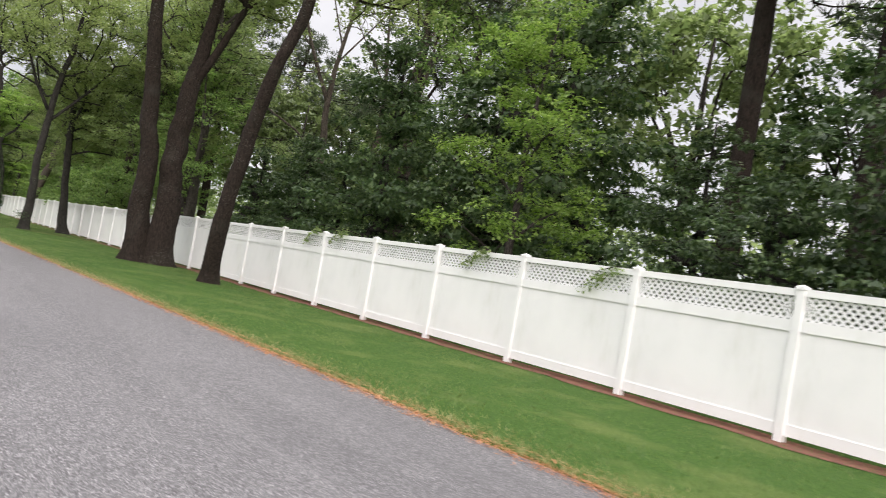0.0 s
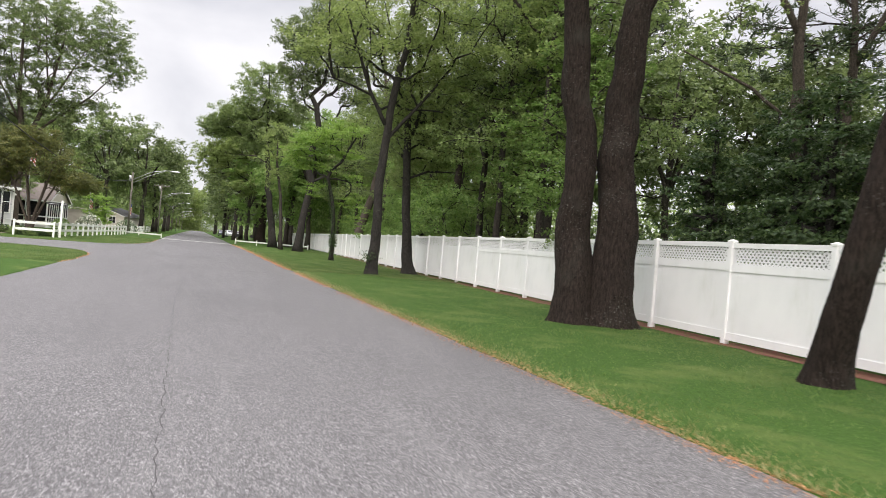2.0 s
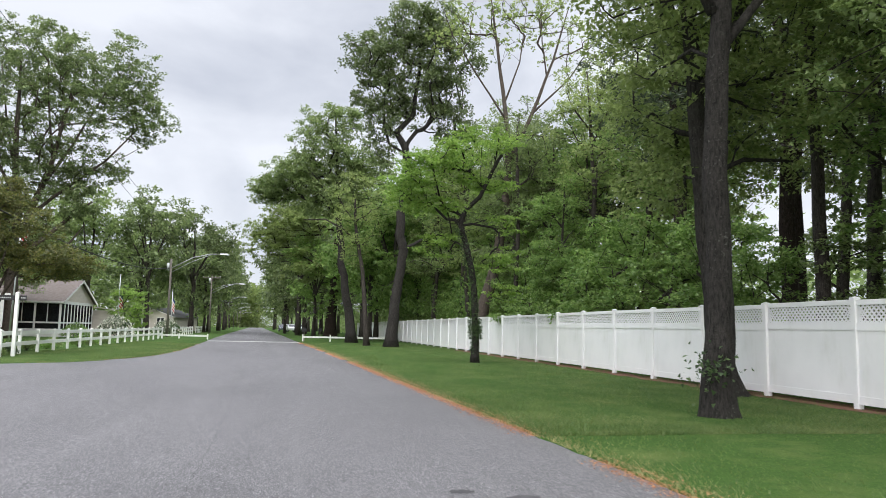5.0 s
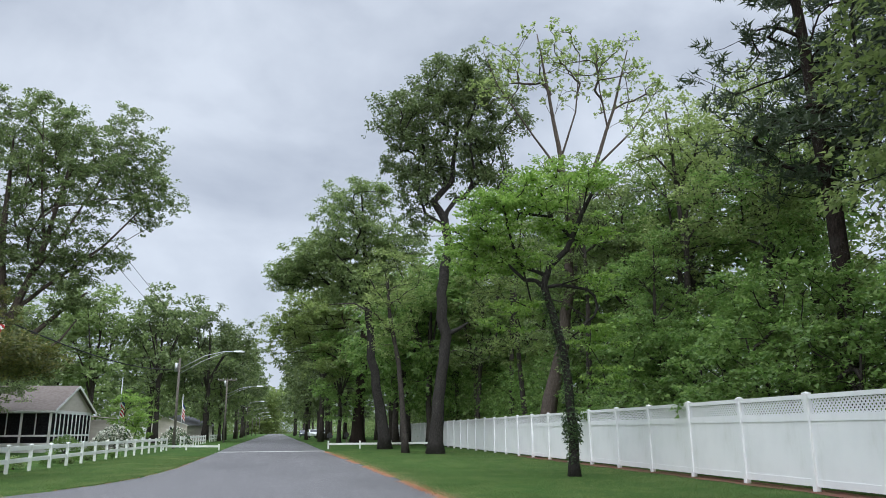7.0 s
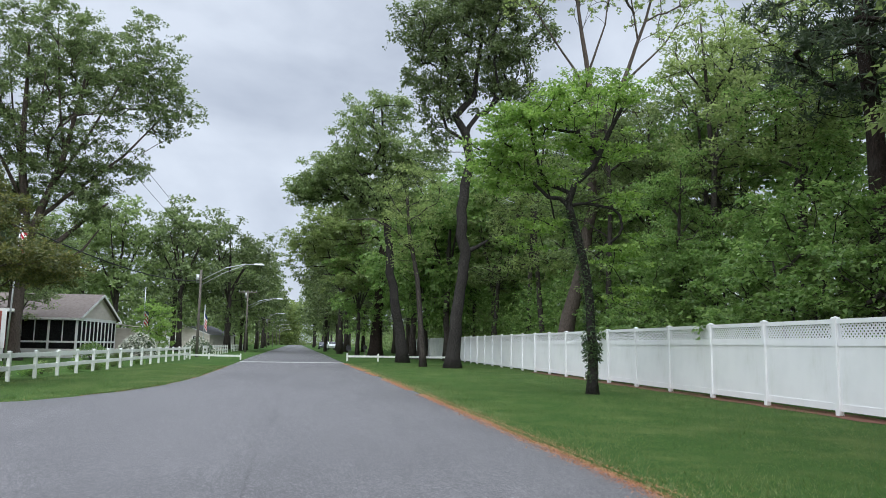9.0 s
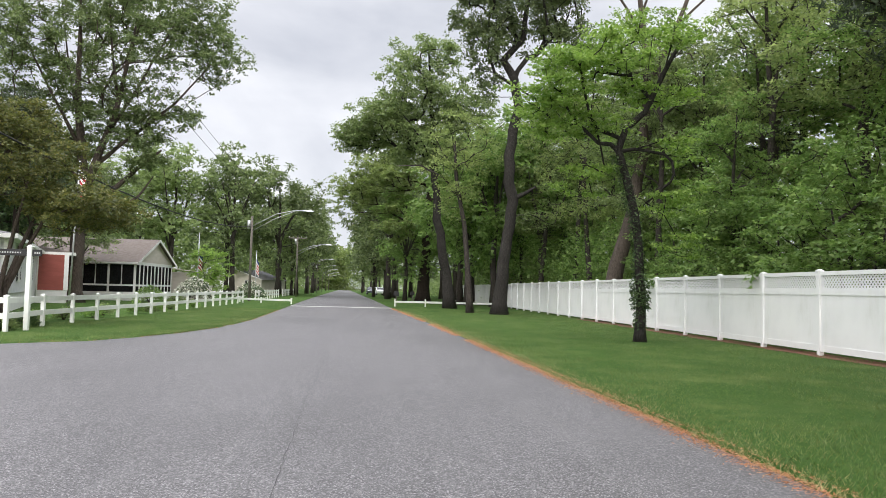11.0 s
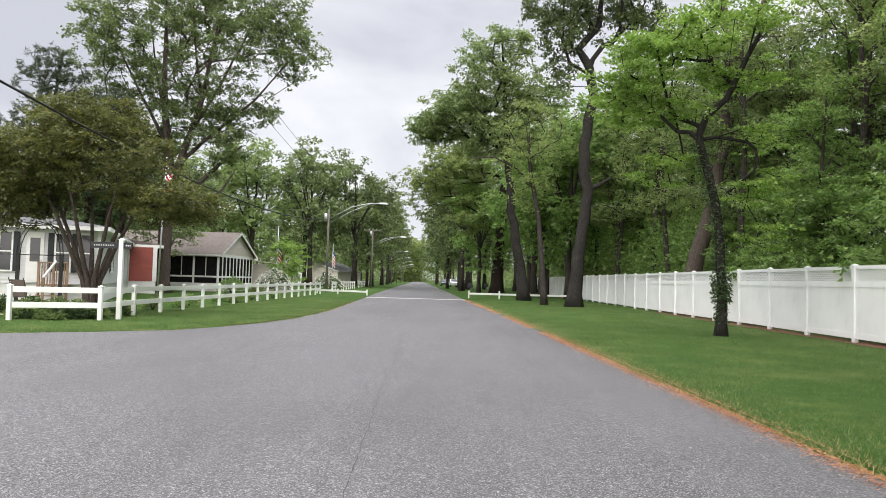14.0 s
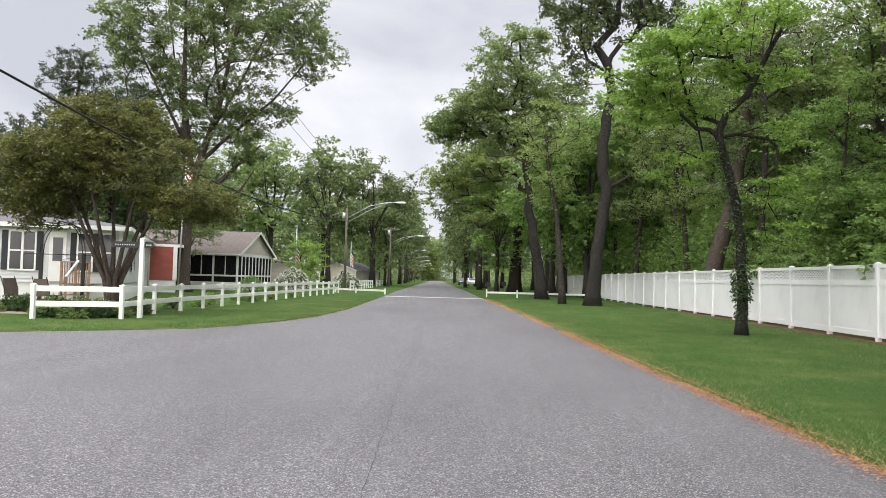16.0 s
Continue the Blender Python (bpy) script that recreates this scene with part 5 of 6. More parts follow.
def deck():
    d = thing("porch_steps", "small brown wooden deck with railing and steps", "deck", pose(-14.25, 70.3, 0, 0, 0, 20.5))
    for k in range(9):
        part("board", Geo().soft_box(0.10, 1.10, k * 0.122, k * 0.122 + 0.115, 0.70, 0.735, 0.005), M_DECK, d)
    for x in (0.15, 0.62, 1.05):
        part("post", Geo().soft_box(x - 0.045, x + 0.045, -0.045, 0.045, 0, 1.50, 0.005), M_DECK, d)
    part("handrail", Geo().soft_box(0.10, 1.10, -0.07, 0.07, 1.50, 1.54, 0.005), M_DECK, d)
    for x in (0.25, 0.34, 0.43, 0.52, 0.72, 0.80, 0.88, 0.96):
        part("baluster", Geo().box(x - 0.018, x + 0.018, -0.018, 0.018, 0.735, 1.50), M_DECK, d)
    for k in range(3):
        part("step", Geo().box(0.20, 1.0, -0.80 + k * 0.24, -0.56 + k * 0.24, 0.14 + 0.19 * k, 0.18 + 0.19 * k), M_DECK, d)
    part("stair_rail", Geo().tube([(0.42, -0.78, 0.98), (0.70, -0.12, 1.56)], 0.05, 6), M_TRIM, d, "white sloping stair rail")
    part("newel_post", Geo().box(0.38, 0.46, -0.82, -0.74, 0, 0.98), M_DECK, d)
    part("stringer", Geo().add([(0.14, -0.82, 0), (0.14, -0.05, 0), (0.14, -0.05, 0.66), (0.19, -0.82, 0), (0.19, -0.05, 0), (0.19, -0.05, 0.66)], [(0, 2, 1), (5, 3, 4), (0, 3, 5, 2), (0, 1, 4, 3), (1, 2, 5, 4)]), M_DECK, d)
    return d


deck()

arch = thing("garden_arch", "black metal garden arch before the house door", "arch", pose(-13.1, 68.6, 0, 0, 0, 12))
for sx in (-0.66, 0.66):
    part("post", Geo().box(sx - 0.05, sx + 0.05, -0.05, 0.05, 0, 1.78), M_BLACK, arch)
for yy in (-0.16, 0.16):
    part("hoop", Geo().tube([(-0.66 * math.cos(a), yy, 1.78 + 1.05 * math.sin(a)) for a in (0, 0.3, 0.6, 0.9, 1.2, 1.57, 1.94, 2.24, 2.54, 2.84, 3.1416)], 0.014, 6), M_BLACK, arch, smooth=True)
for k in range(5):
    a = 0.35 + k * 0.6
    part("rung", Geo().tube([(-0.66 * math.cos(a), -0.16, 1.78 + 1.05 * math.sin(a)), (-0.66 * math.cos(a), 0.16, 1.78 + 1.05 * math.sin(a))], 0.010, 5), M_BLACK, arch)
part("crossbar", Geo().tube([(-1.2, 0, 1.74), (1.1, 0, 1.74)], 0.014, 6), M_BLACK, arch)


def patio_chair(at, label):
    c = thing("patio_chair", label, "chair", at, "patio chairs")
    part("seat", Geo().soft_box(-0.24, 0.24, -0.24, 0.24, 0.40, 0.43, 0.01), M_BRICK, c)
    part("backrest", Geo().box(-0.24, 0.24, 0, 0.02, 0, 0.5, pose(0, 0.24, 0.43, -12)), M_BRICK, c)
    for sx in (-0.25, 0.25):
        part("side_frame", Geo().tube([(sx, 0.42, 0.98), (sx, 0.27, 0.62), (sx, 0.25, 0.42), (sx, -0.25, 0.44), (sx, -0.30, 0.10), (sx, -0.26, 0.015), (sx, 0.34, 0.015)], 0.014, 6), M_BLACK, c, smooth=True)
    return c


patio_chair(pose(-12.68, 65.6, TURF, 0, 0, 78), "dark sling patio chair with a black tubular frame")
patio_chair(pose(-12.05, 66.1, TURF, 0, 0, 168), "dark sling patio chair with a black tubular frame")


def porch_house():
    h = thing("porch_house", "low house with a white screened porch and brown shingle roof", "house", pose(-16.17, 96.8, 0, 0, 0, -1.0))
    W, D = 9.0, 8.3
    ze, zr = 2.72, 4.42
    part("foundation", Geo().box(-W, -0.02, 0.02, D, -0.05, 0.45), M_SKIRT, h)
    # solid black box whose colour stands for the shade inside the porch
    part("inner_wall", Geo().box(-W, -0.35, 0.35, D - 0.35, 0.45, ze - 0.02), M_SCREEN_SHADE, h, "black box painted as the shade behind the screens")
    for z0, z1 in ((0.45, 0.62), (1.02, 1.14), (2.50, ze)):
        part("sill", Geo().box(-W, 0, 0, 0.08, z0, z1).box(-0.08, 0, 0.08, D, z0, z1), M_TRIM, h)
    x = 0.0
    k = 0
    while x > -W:
        part("screen_post", Geo().box(x - 0.14, x - 0.001, 0.002, 0.10, 0.62, 2.50), M_TRIM, h)
        if k < 12:
            part("screen_bar", Geo().box(x - 0.98, x - 0.92, 0.012, 0.07, 1.14, 2.50), M_TRIM, h)
        x -= 1.75
        k += 1
    for j in range(11):
        y = j * (D - 0.14) / 10
        if j:
            part("screen_post", Geo().box(-0.10, -0.002, y, y + 0.13, 0.62, 2.50), M_TRIM, h)
    part("screen", Geo().box(-W, -0.05, 0.04, 0.048, 0.62, 2.50), M_SCREEN_SHADE, h, "dark insect screen")
    part("screen", Geo().box(-0.052, -0.045, 0.05, D, 0.62, 2.50), M_SCREEN_SHADE, h, "dark insect screen")
    # gable over the end, pale siding
    g = Geo().add([(0.015, 0, ze), (0.015, D, ze), (0.015, D / 2, zr - 0.02), (-0.1, 0, ze), (-0.1, D, ze), (-0.1, D / 2, zr - 0.02)], [(0, 1, 2), (5, 4, 3), (0, 3, 4, 1)])
    part("gable", g, M_BEIGE, h, "pale lapped siding in the gable")
    o = 0.35
    zz = ze - 0.06
    r = Geo().add([(-W, -o, zz), (0.3, -o, zz), (0.3, D / 2, zr + 0.06), (-W, D / 2, zr + 0.06), (0.3, D + o, zz), (-W, D + o, zz),
                   (-W, -o, zz - 0.06), (0.3, -o, zz - 0.06), (0.3, D / 2, zr), (0.3, D + o, zz - 0.06)], [(0, 1, 2, 3), (3, 2, 4, 5), (0, 6, 7, 1)])
    part("roof", r, M_SHINGLE, h)
    rk = Geo()
    for ya, yb in ((-o, D / 2), (D + o, D / 2)):
        rk.add([(0.31, ya, zz - 0.16), (0.31, ya, zz + 0.02), (0.31, yb, zr + 0.08), (0.31, yb, zr - 0.10), (0.27, ya, zz - 0.16), (0.27, ya, zz + 0.02), (0.27, yb, zr + 0.08), (0.27, yb, zr - 0.10)],
               [(0, 1, 2, 3), (7, 6, 5, 4), (0, 3, 7, 4)])
    part("rake_board", rk, M_TRIM, h)
    part("gutter", Geo().box(-W, 0.27, -o - 0.09, -o, zz - 0.12, zz - 0.01), M_TRIM, h)
    e = part("rear_extension", Geo().box(-3.0, 1.9, D + 0.6, D + 6.0, 0, 2.2), M_BEIGE, h, "beige sided lean-to")
    part("extension_roof", Geo().add([(-3.2, D + 0.3, 2.75), (2.1, D + 0.3, 2.22), (2.1, D + 6.2, 2.22), (-3.2, D + 6.2, 2.75)], [(0, 1, 2, 3)]), M_SHINGLE, e)
    part("extension_window", Geo().box(1.901, 1.92, D + 2.5, D + 3.6, 0.9, 1.8), M_GLASS, e)
    return h


porch_house()


def far_house(at, label, roofm, wallm, w=9.0, d=8.0):
    h = thing("far_house", label, "house", at, "far houses")
    part("wall", Geo().box(-w / 2, w / 2, 0, d, -0.05, 2.3), wallm, h)
    z = 2.3
    for yy in (0, d):
        part("gable", Geo().add([(-w / 2, yy, z), (w / 2, yy, z), (0, yy, z + 1.5)], [(0, 1, 2)]), wallm, h)
    part("roof", Geo().add([(-w / 2 - 0.4, -0.3, z - 0.1), (0, -0.3, z + 1.56), (w / 2 + 0.4, -0.3, z - 0.1), (-w / 2 - 0.4, d + 0.3, z - 0.1), (0, d + 0.3, z + 1.56), (w / 2 + 0.4, d + 0.3, z - 0.1)], [(0, 1, 4, 3), (1, 2, 5, 4)]), roofm, h)
    part("garage_door", Geo().box(-w / 2 + 0.6, -0.4, -0.05, -0.002, 0, 2.0), M_TRIM, h)
    window(h, pose(w / 4, -0.002, 0.95), 1.2, 1.1, False)
    part("rake_trim", Geo().tube([(-w / 2 - 0.35, -0.28, z - 0.12), (0, -0.28, z + 1.5), (w / 2 + 0.35, -0.28, z - 0.12)], 0.07, 4), M_TRIM, h)
    return h


far_house(pose(-22.6, 166, 0, 0, 0, -20), "small far house with grey roof and white garage door", M_SHINGLEG, M_BEIGE)
far_house(pose(-27.0, 200, 0, 0, 0, -10), "small far house with brown roof among trees", M_SHINGLE, M_BEIGE)


# ---- street furniture ----
def street_lamp(at, label, height=6.7, reach=4.6, rise=1.3, cross=False, attach=0.75):
    p = thing("street_lamp", label, "street lamp", at, "street lamps")
    part("pole", Geo().tube([(0, 0, -0.1), (0, 0, height * 0.5), (0, 0, height)], [0.105, 0.095, 0.085], 12), M_POLEW, p, smooth=True)
    z = height - attach
    arm = Geo()
    arm.tube([(0.1, 0, z), (reach * 0.45, 0, z + rise * 0.75), (reach * 0.8, 0, z + rise), (reach, 0, z + rise + 0.02)], 0.032, 7)
    arm.tube([(0.1, 0, z - 0.38), (reach * 0.4, 0, z + rise * 0.42), (reach * 0.8, 0, z + rise - 0.06)], 0.024, 7)
    part("arm", arm, M_GALV, p, "pale double-tube lamp arm", True)
    head = Geo()
    x = reach
    head.add([(x - 0.1, -0.09, z + rise - 0.03), (x + 0.55, -0.13, z + rise - 0.05), (x + 0.75, 0, z + rise - 0.02), (x + 0.55, 0.13, z + rise - 0.05), (x - 0.1, 0.09, z + rise - 0.03),
              (x - 0.1, -0.05, z + rise + 0.08), (x + 0.5, -0.08, z + rise + 0.10), (x + 0.5, 0.08, z + rise + 0.10), (x - 0.1, 0.05, z + rise + 0.08)],
             [(4, 3, 2, 1, 0), (0, 1, 6, 5), (1, 2, 6), (2, 7, 6), (2, 3, 7), (3, 4, 8, 7), (5, 6, 7, 8), (0, 5, 8, 4)])
    part("lamp_head", head, M_GALV, p)
    part("transformer", Geo().tube([(-0.22, 0, height - 1.0), (-0.22, 0, height - 0.35)], 0.13, 10), M_GALV, p, smooth=True)
    if cross:
        part("crossarm", Geo().soft_box(-1.1, 1.1, -0.06, 0.06, height - 0.35, height - 0.22, 0.01), M_POLEW, p)
        for xx in (-1.0, -0.45, 0.45, 1.0):
            part("insulator", Geo().tube([(xx, 0, height - 0.22), (xx, 0, height - 0.04)], [0.05, 0.03], 7), M_GALV, p)
    return p


street_lamp(pose(-9.72, 104.0, 0, 0, 0, 0), "wooden pole with a long pale street lamp arm", 6.75, 4.1)
street_lamp(pose(-9.60, 135.0, 0, 0, 0, 0), "wooden pole with crossarm and long street lamp arm", 7.4, 3.5, 0.9, True, 1.9)
for k, y in enumerate((176.0, 214.0, 252.0, 292.0, 335.0)):
    street_lamp(pose(left_edge(y) - 2.6, y, 0, 0, 0, 0), "far street lamp on a wooden pole", 6.6, 3.6, 0.9, k % 2 == 1, 1.3)


def cable(name, a, b, sag, r, label):
    a, b = Vector(a), Vector(b)
    pts = []
    for k in range(25):
        t = k / 24
        p = a.lerp(b, t)
        p.z -= sag * 4 * t * (1 - t)
        pts.append(p)
    return solo(name, Geo().tube(pts, r, 5), M_CABLE, label, "cable", "overhead cables", smooth=True)


CABLE_END = (-8.0, 20.0, 10.0)
cable("overhead_cable", (-9.85, 104.0, 5.95), CABLE_END, 3.0, 0.028, "thick black overhead cable slung from the lamp pole")
cable("overhead_wire", (-9.6, 135.0, 7.3), (-20.0, 70.0, 24.5), 0.7, 0.018, "thin overhead wire rising past the oak")
cable("overhead_wire", (-10.6, 135.0, 7.3), (-22.0, 70.0, 25.0), 0.7, 0.018, "thin overhead wire rising past the oak")
far_pole = thing("utility_pole", "weathered wooden utility pole carrying the cable", "utility pole", pose(-8.0, 20.0, 0))
part("pole", Geo().tube([(0, 0, -0.1), (0, 0, 10.4)], [0.15, 0.11], 12), M_POLEW, far_pole, smooth=True)

# street name sign on a white post
sg = thing("street_sign", "white post with dark street name plates", "street sign", pose(-8.02, 63.35, TURF))
part("post", Geo().soft_box(-0.055, 0.055, -0.055, 0.055, -0.05, 2.06, 0.006), M_RAILV, sg)
part("finial", Geo().add([(-0.07, -0.07, 2.06), (0.07, -0.07, 2.06), (0.07, 0.07, 2.06), (-0.07, 0.07, 2.06), (0, 0, 2.11)], [(0, 1, 4), (1, 2, 4), (2, 3, 4), (3, 0, 4), (3, 2, 1, 0)]), M_RAILV, sg)
pl = part("name_plate", Geo().soft_box(-0.78, -0.06, -0.015, 0.015, 1.83, 1.99, 0.004), M_BLACK, sg, "dark plate with pale lettering", at=pose(0, 0, 0, 0, 0, 6))
for k in range(9):
    part("letter_bar", Geo().box(-0.69 + k * 0.058, -0.662 + k * 0.058, -0.018, -0.0155, 1.89, 1.925), M_GALV, pl)
pl = part("name_plate", Geo().soft_box(0.06, 0.28, -0.015, 0.015, 1.83, 1.99, 0.004), M_BLACK, sg, "short dark plate with pale lettering")
for k in range(3):
    part("letter_bar", Geo().box(0.11 + k * 0.05, 0.14 + k * 0.05, -0.018, -0.0155, 1.89, 1.925), M_GALV, pl)


def flagpole(at, height, label, stripes, fz, wide=0.34, lean=0.0):
    f = thing("flagpole", label, "flagpole", at, "flagpoles")
    part("pole", Geo().tube([(0, 0, 0), (0, 0, height)], [0.05, 0.032], 10), M_GALV, f, smooth=True)
    part("ball", Geo().tube([(0, 0, height - 0.02), (0, 0, height + 0.02), (0, 0, height + 0.07), (0, 0, height + 0.10)], [0.03, 0.06, 0.05, 0.01], 8), M_GALV, f, smooth=True)
    # a limp flag in folds: slanting bands of red and white with a blue upper part
    fl = part("flag", Geo().tube([(0.03, 0, fz), (0.03, 0, fz + 0.01)], 0.01, 4), M_FLAGW, f, "limp striped flag")
    n = 9
    for k in range(n):
        g = Geo()
        z1, z0 = fz + 0.0 - k * 0.155, fz - (k + 1) * 0.155 + 0.003
        ring = [(0.03 + wide * s, 0.06 * math.sin(s * 9 + k * 0.5)) for s in (0, 0.25, 0.5, 0.75, 1.0)]
        dz = 0.10
        g.add([(x, y, z1 - dz * i) for i, (x, y) in enumerate(ring)] + [(x, y, z0 - dz * i) for i, (x, y) in enumerate(ring)] + [(x, y + 0.012, z1 - dz * i) for i, (x, y) in enumerate(ring)] + [(x, y + 0.012, z0 - dz * i) for i, (x, y) in enumerate(ring)],
              [(i, i + 5, i + 6, i + 1) for i in range(4)] + [(i + 10, i + 11, i + 16, i + 15) for i in range(4)])
        part("stripe", g, (M_FLAGR if k % 2 else M_FLAGW) if not (stripes and k < 2) else M_FLAGB, fl)
    return f


flagpole(pose(-14.55, 82.0, 0, 0, 1.6, 0), 7.1, "slanting pale flagpole with a limp striped flag", False, 6.75)
flagpole(pose(-13.75, 104.0, 0), 5.2, "thin flagpole with a limp striped flag", True, 3.8, 0.3)
flagpole(pose(-11.6, 118.0, 0), 4.6, "thin flagpole with a reddish limp flag", True, 3.9, 0.24)


def mailbox(at):
    m = thing("mailbox", "black mailbox on a short dark post", "mailbox", at, "mailboxes")
    part("post", Geo().soft_box(-0.05, 0.05, -0.05, 0.05, -0.05, 0.72, 0.005), M_POLEW, m)
    prof = [(-0.19, 0.0), (0.19, 0.0), (0.19, 0.22), (0.14, 0.33), (0.05, 0.38), (-0.05, 0.38), (-0.14, 0.33), (-0.19, 0.22)]
    g = Geo().add([(x, -0.28, 0.72 + z) for x, z in prof] + [(x, 0.28, 0.72 + z) for x, z in prof], [tuple(range(7, -1, -1)), tuple(range(8, 16))] + [(i, (i + 1) % 8, 8 + (i + 1) % 8, 8 + i) for i in range(8)])
    part("box", g, M_BLACK, m)
    part("flag", Geo().box(0.192, 0.2, -0.1, 0.1, 0.95, 1.0), M_FLAGR, m)
    return m


mailbox(pose(1.75, 99.5, TURF))
mailbox(pose(3.5, 113.0, TURF))


def parked_car(at, label, paint):
    c = thing("parked_car", label, "car", at, "parked cars")
    prof = [(-2.1, 0.35), (-2.15, 0.75), (-1.9, 0.95), (-1.3, 1.02), (-0.75, 1.48), (0.9, 1.50), (1.5, 1.05), (2.05, 0.95), (2.15, 0.6), (2.1, 0.35)]
    n = len(prof)
    vs = []
    for w, k in ((-0.88, 0), (0.88, 0)):
        vs += [(w * (0.82 if z > 1.2 else 1.0), y, z) for y, z in prof]
    part("body", Geo().add(vs, [tuple(range(n - 1, -1, -1)), tuple(range(n, 2 * n))] + [(i, (i + 1) % n, n + (i + 1) % n, n + i) for i in range(n)]), paint, c)
    for s in (-1, 1):
        part("side_window", Geo().add([(s * 0.885, -1.1, 1.05), (s * 0.885, 1.3, 1.05), (s * 0.745, 0.82, 1.44), (s * 0.745, -0.7, 1.42)], [(0, 1, 2, 3)]), M_GLASS, c)
        for y in (-1.3, 1.3):
            w = part("wheel", Geo().tube([(s * 0.70, y, 0.33), (s * 0.90, y, 0.33)], 0.33, 16), M_TYRE, c, smooth=False)
            part("rim", Geo().tube([(s * 0.89, y, 0.33), (s * 0.91, y, 0.33)], 0.20, 12), M_GALV, w)
    part("windscreen", Geo().add([(-0.70, -1.27, 1.06), (0.70, -1.27, 1.06), (0.64, -0.80, 1.46), (-0.64, -0.80, 1.46)], [(0, 1, 2, 3)]), M_GLASS, c)
    for s in (-0.6, 0.6):
        part("headlight", Geo().box(s - 0.17, s + 0.17, -2.16, -2.10, 0.68, 0.82), M_TRIM, c)
    return c


parked_car(pose(0.3, 186.0, 0.03, 0, 0, 12), "white parked car on the far verge", M_CARW)
parked_car(pose(2.0, 192.0, 0.03, 0, 0, -6), "white parked car on the far verge", M_CARW)
parked_car(pose(-1.4, 198.0, 0.03, 0, 0, 4), "dark grey parked car on the far verge", M_CARD)


# ---- garden plants by the houses ----
def clump(name, label, cat, x, y, r, h, n, leaf, mat, seed, group, blossom=0):
    rng = R(seed)
    th = rng.uniform(0, 2 * np.pi, n)
    rr = r * np.sqrt(rng.rand(n))
    top = h * (1 - 0.65 * (rr / r) ** 2)
    z = top * rng.uniform(0.08, 1.0, n) ** 0.6
    pos = np.stack([rr * np.cos(th), rr * np.sin(th), np.maximum(z, 0.03)], 1) + rng.normal(0, 0.04, (n, 3)) * np.array([1, 1, 0.3])
    pos[:, 2] = np.maximum(pos[:, 2], 0.02)
    way = np.stack([np.cos(th), np.sin(th), rng.uniform(-0.3, 1.0, n)], 1) + rng.normal(0, 0.4, (n, 3))
    nor = np.array([0, 0, 1.0]) + rng.normal(0, 0.5, (n, 3))
    s = leaf * rng.uniform(0.6, 1.3, n)
    t = thing(name, label, cat, pose(x, y, TURF), group)
    w = Geo()
    for k in range(7):
        a = k * 0.9
        w.tube([(0, 0, -0.03), (0.3 * r * math.cos(a), 0.3 * r * math.sin(a), h * 0.4), (0.7 * r * math.cos(a), 0.7 * r * math.sin(a), h * 0.6)], [0.02, 0.014, 0.006], 5)
    part("stems", w, M_BARKG, t)
    part("leaves", flakes("leaves", pos, way, nor, s, s * 0.5, mat), None, t)
    if blossom:
        j = rng.choice(n, blossom)
        p2 = pos[j] * np.array([1.06, 1.06, 1.05])
        part("blossom", flakes("blossom", p2, rng.normal(size=(blossom, 3)), nor[j], 0.13 * np.ones(blossom), 0.12 * np.ones(blossom), M_BLOSSOM), None, t, "white blossom")
    return t


clump("flowering_bush", "rounded dark bush covered with white blossom", "bush", -12.75, 99.0, 1.35, 1.75, 2600, 0.15, M_LEAFD, 41, "garden plants", 1700)
clump("flowering_bush", "dark bush dotted with white blossom by the pole", "bush", -11.0, 112.0, 1.4, 1.6, 2200, 0.16, M_LEAFD, 42, "garden plants", 420)
clump("clipped_bush", "low bright green bush before the porch", "bush", -14.2, 93.5, 1.0, 1.15, 2200, 0.12, M_LEAFB, 43, "garden plants")
clump("clipped_bush", "low bright green bush before the porch", "bush", -12.0, 91.5, 0.6, 0.7, 1200, 0.10, M_LEAF, 44, "garden plants")
rq = R(50)
for k in range(17):
    u = k / 16
    x, y = -13.3 + 4.1 * u + rq.normal(0, 0.25), 64.4 + 0.9 * u + rq.normal(0, 0.4)
    clump("bed_plant", "leafy border plant in the bed behind the rail fence", "plant", x, y, rq.uniform(0.28, 0.5), rq.uniform(0.3, 0.55), 420, 0.13, M_LEAF if k % 3 else M_LEAFD, 60 + k, "border plants")
for k in range(13):
    u = k / 12
    clump("bed_plant", "low dark green border plant under the rails", "plant", -10.2 + 1.75 * u + rq.normal(0, 0.08), 62.55 + 0.75 * u + rq.normal(0, 0.12), rq.uniform(0.24, 0.36), rq.uniform(0.26, 0.42), 420, 0.12, M_LEAFD if k % 3 else M_LEAF, 120 + k, "border plants")
for k in range(9):
    clump("bed_plant", "leafy border plant beside the rail fence", "plant", -9.3 + rq.normal(0, 0.15), 66.5 + k * 2.1 + rq.normal(0, 0.3), rq.uniform(0.28, 0.45), rq.uniform(0.3, 0.6), 360, 0.13, M_LEAF if k % 2 else M_LEAFB, 90 + k, "border plants")
g = Geo()
g.add([(-15.5, 62.6, TURF + 0.012), (-9.2, 64.2, TURF + 0.012), (-9.3, 66.8, TURF + 0.014), (-13.0, 67.4, TURF + 0.014), (-16.5, 65.5, TURF + 0.013)], [(0, 1, 2, 3, 4)])
solo("garden_bed", g, M_SOIL, "bare pale brown soil of the garden bed", "soil", kind="structure")

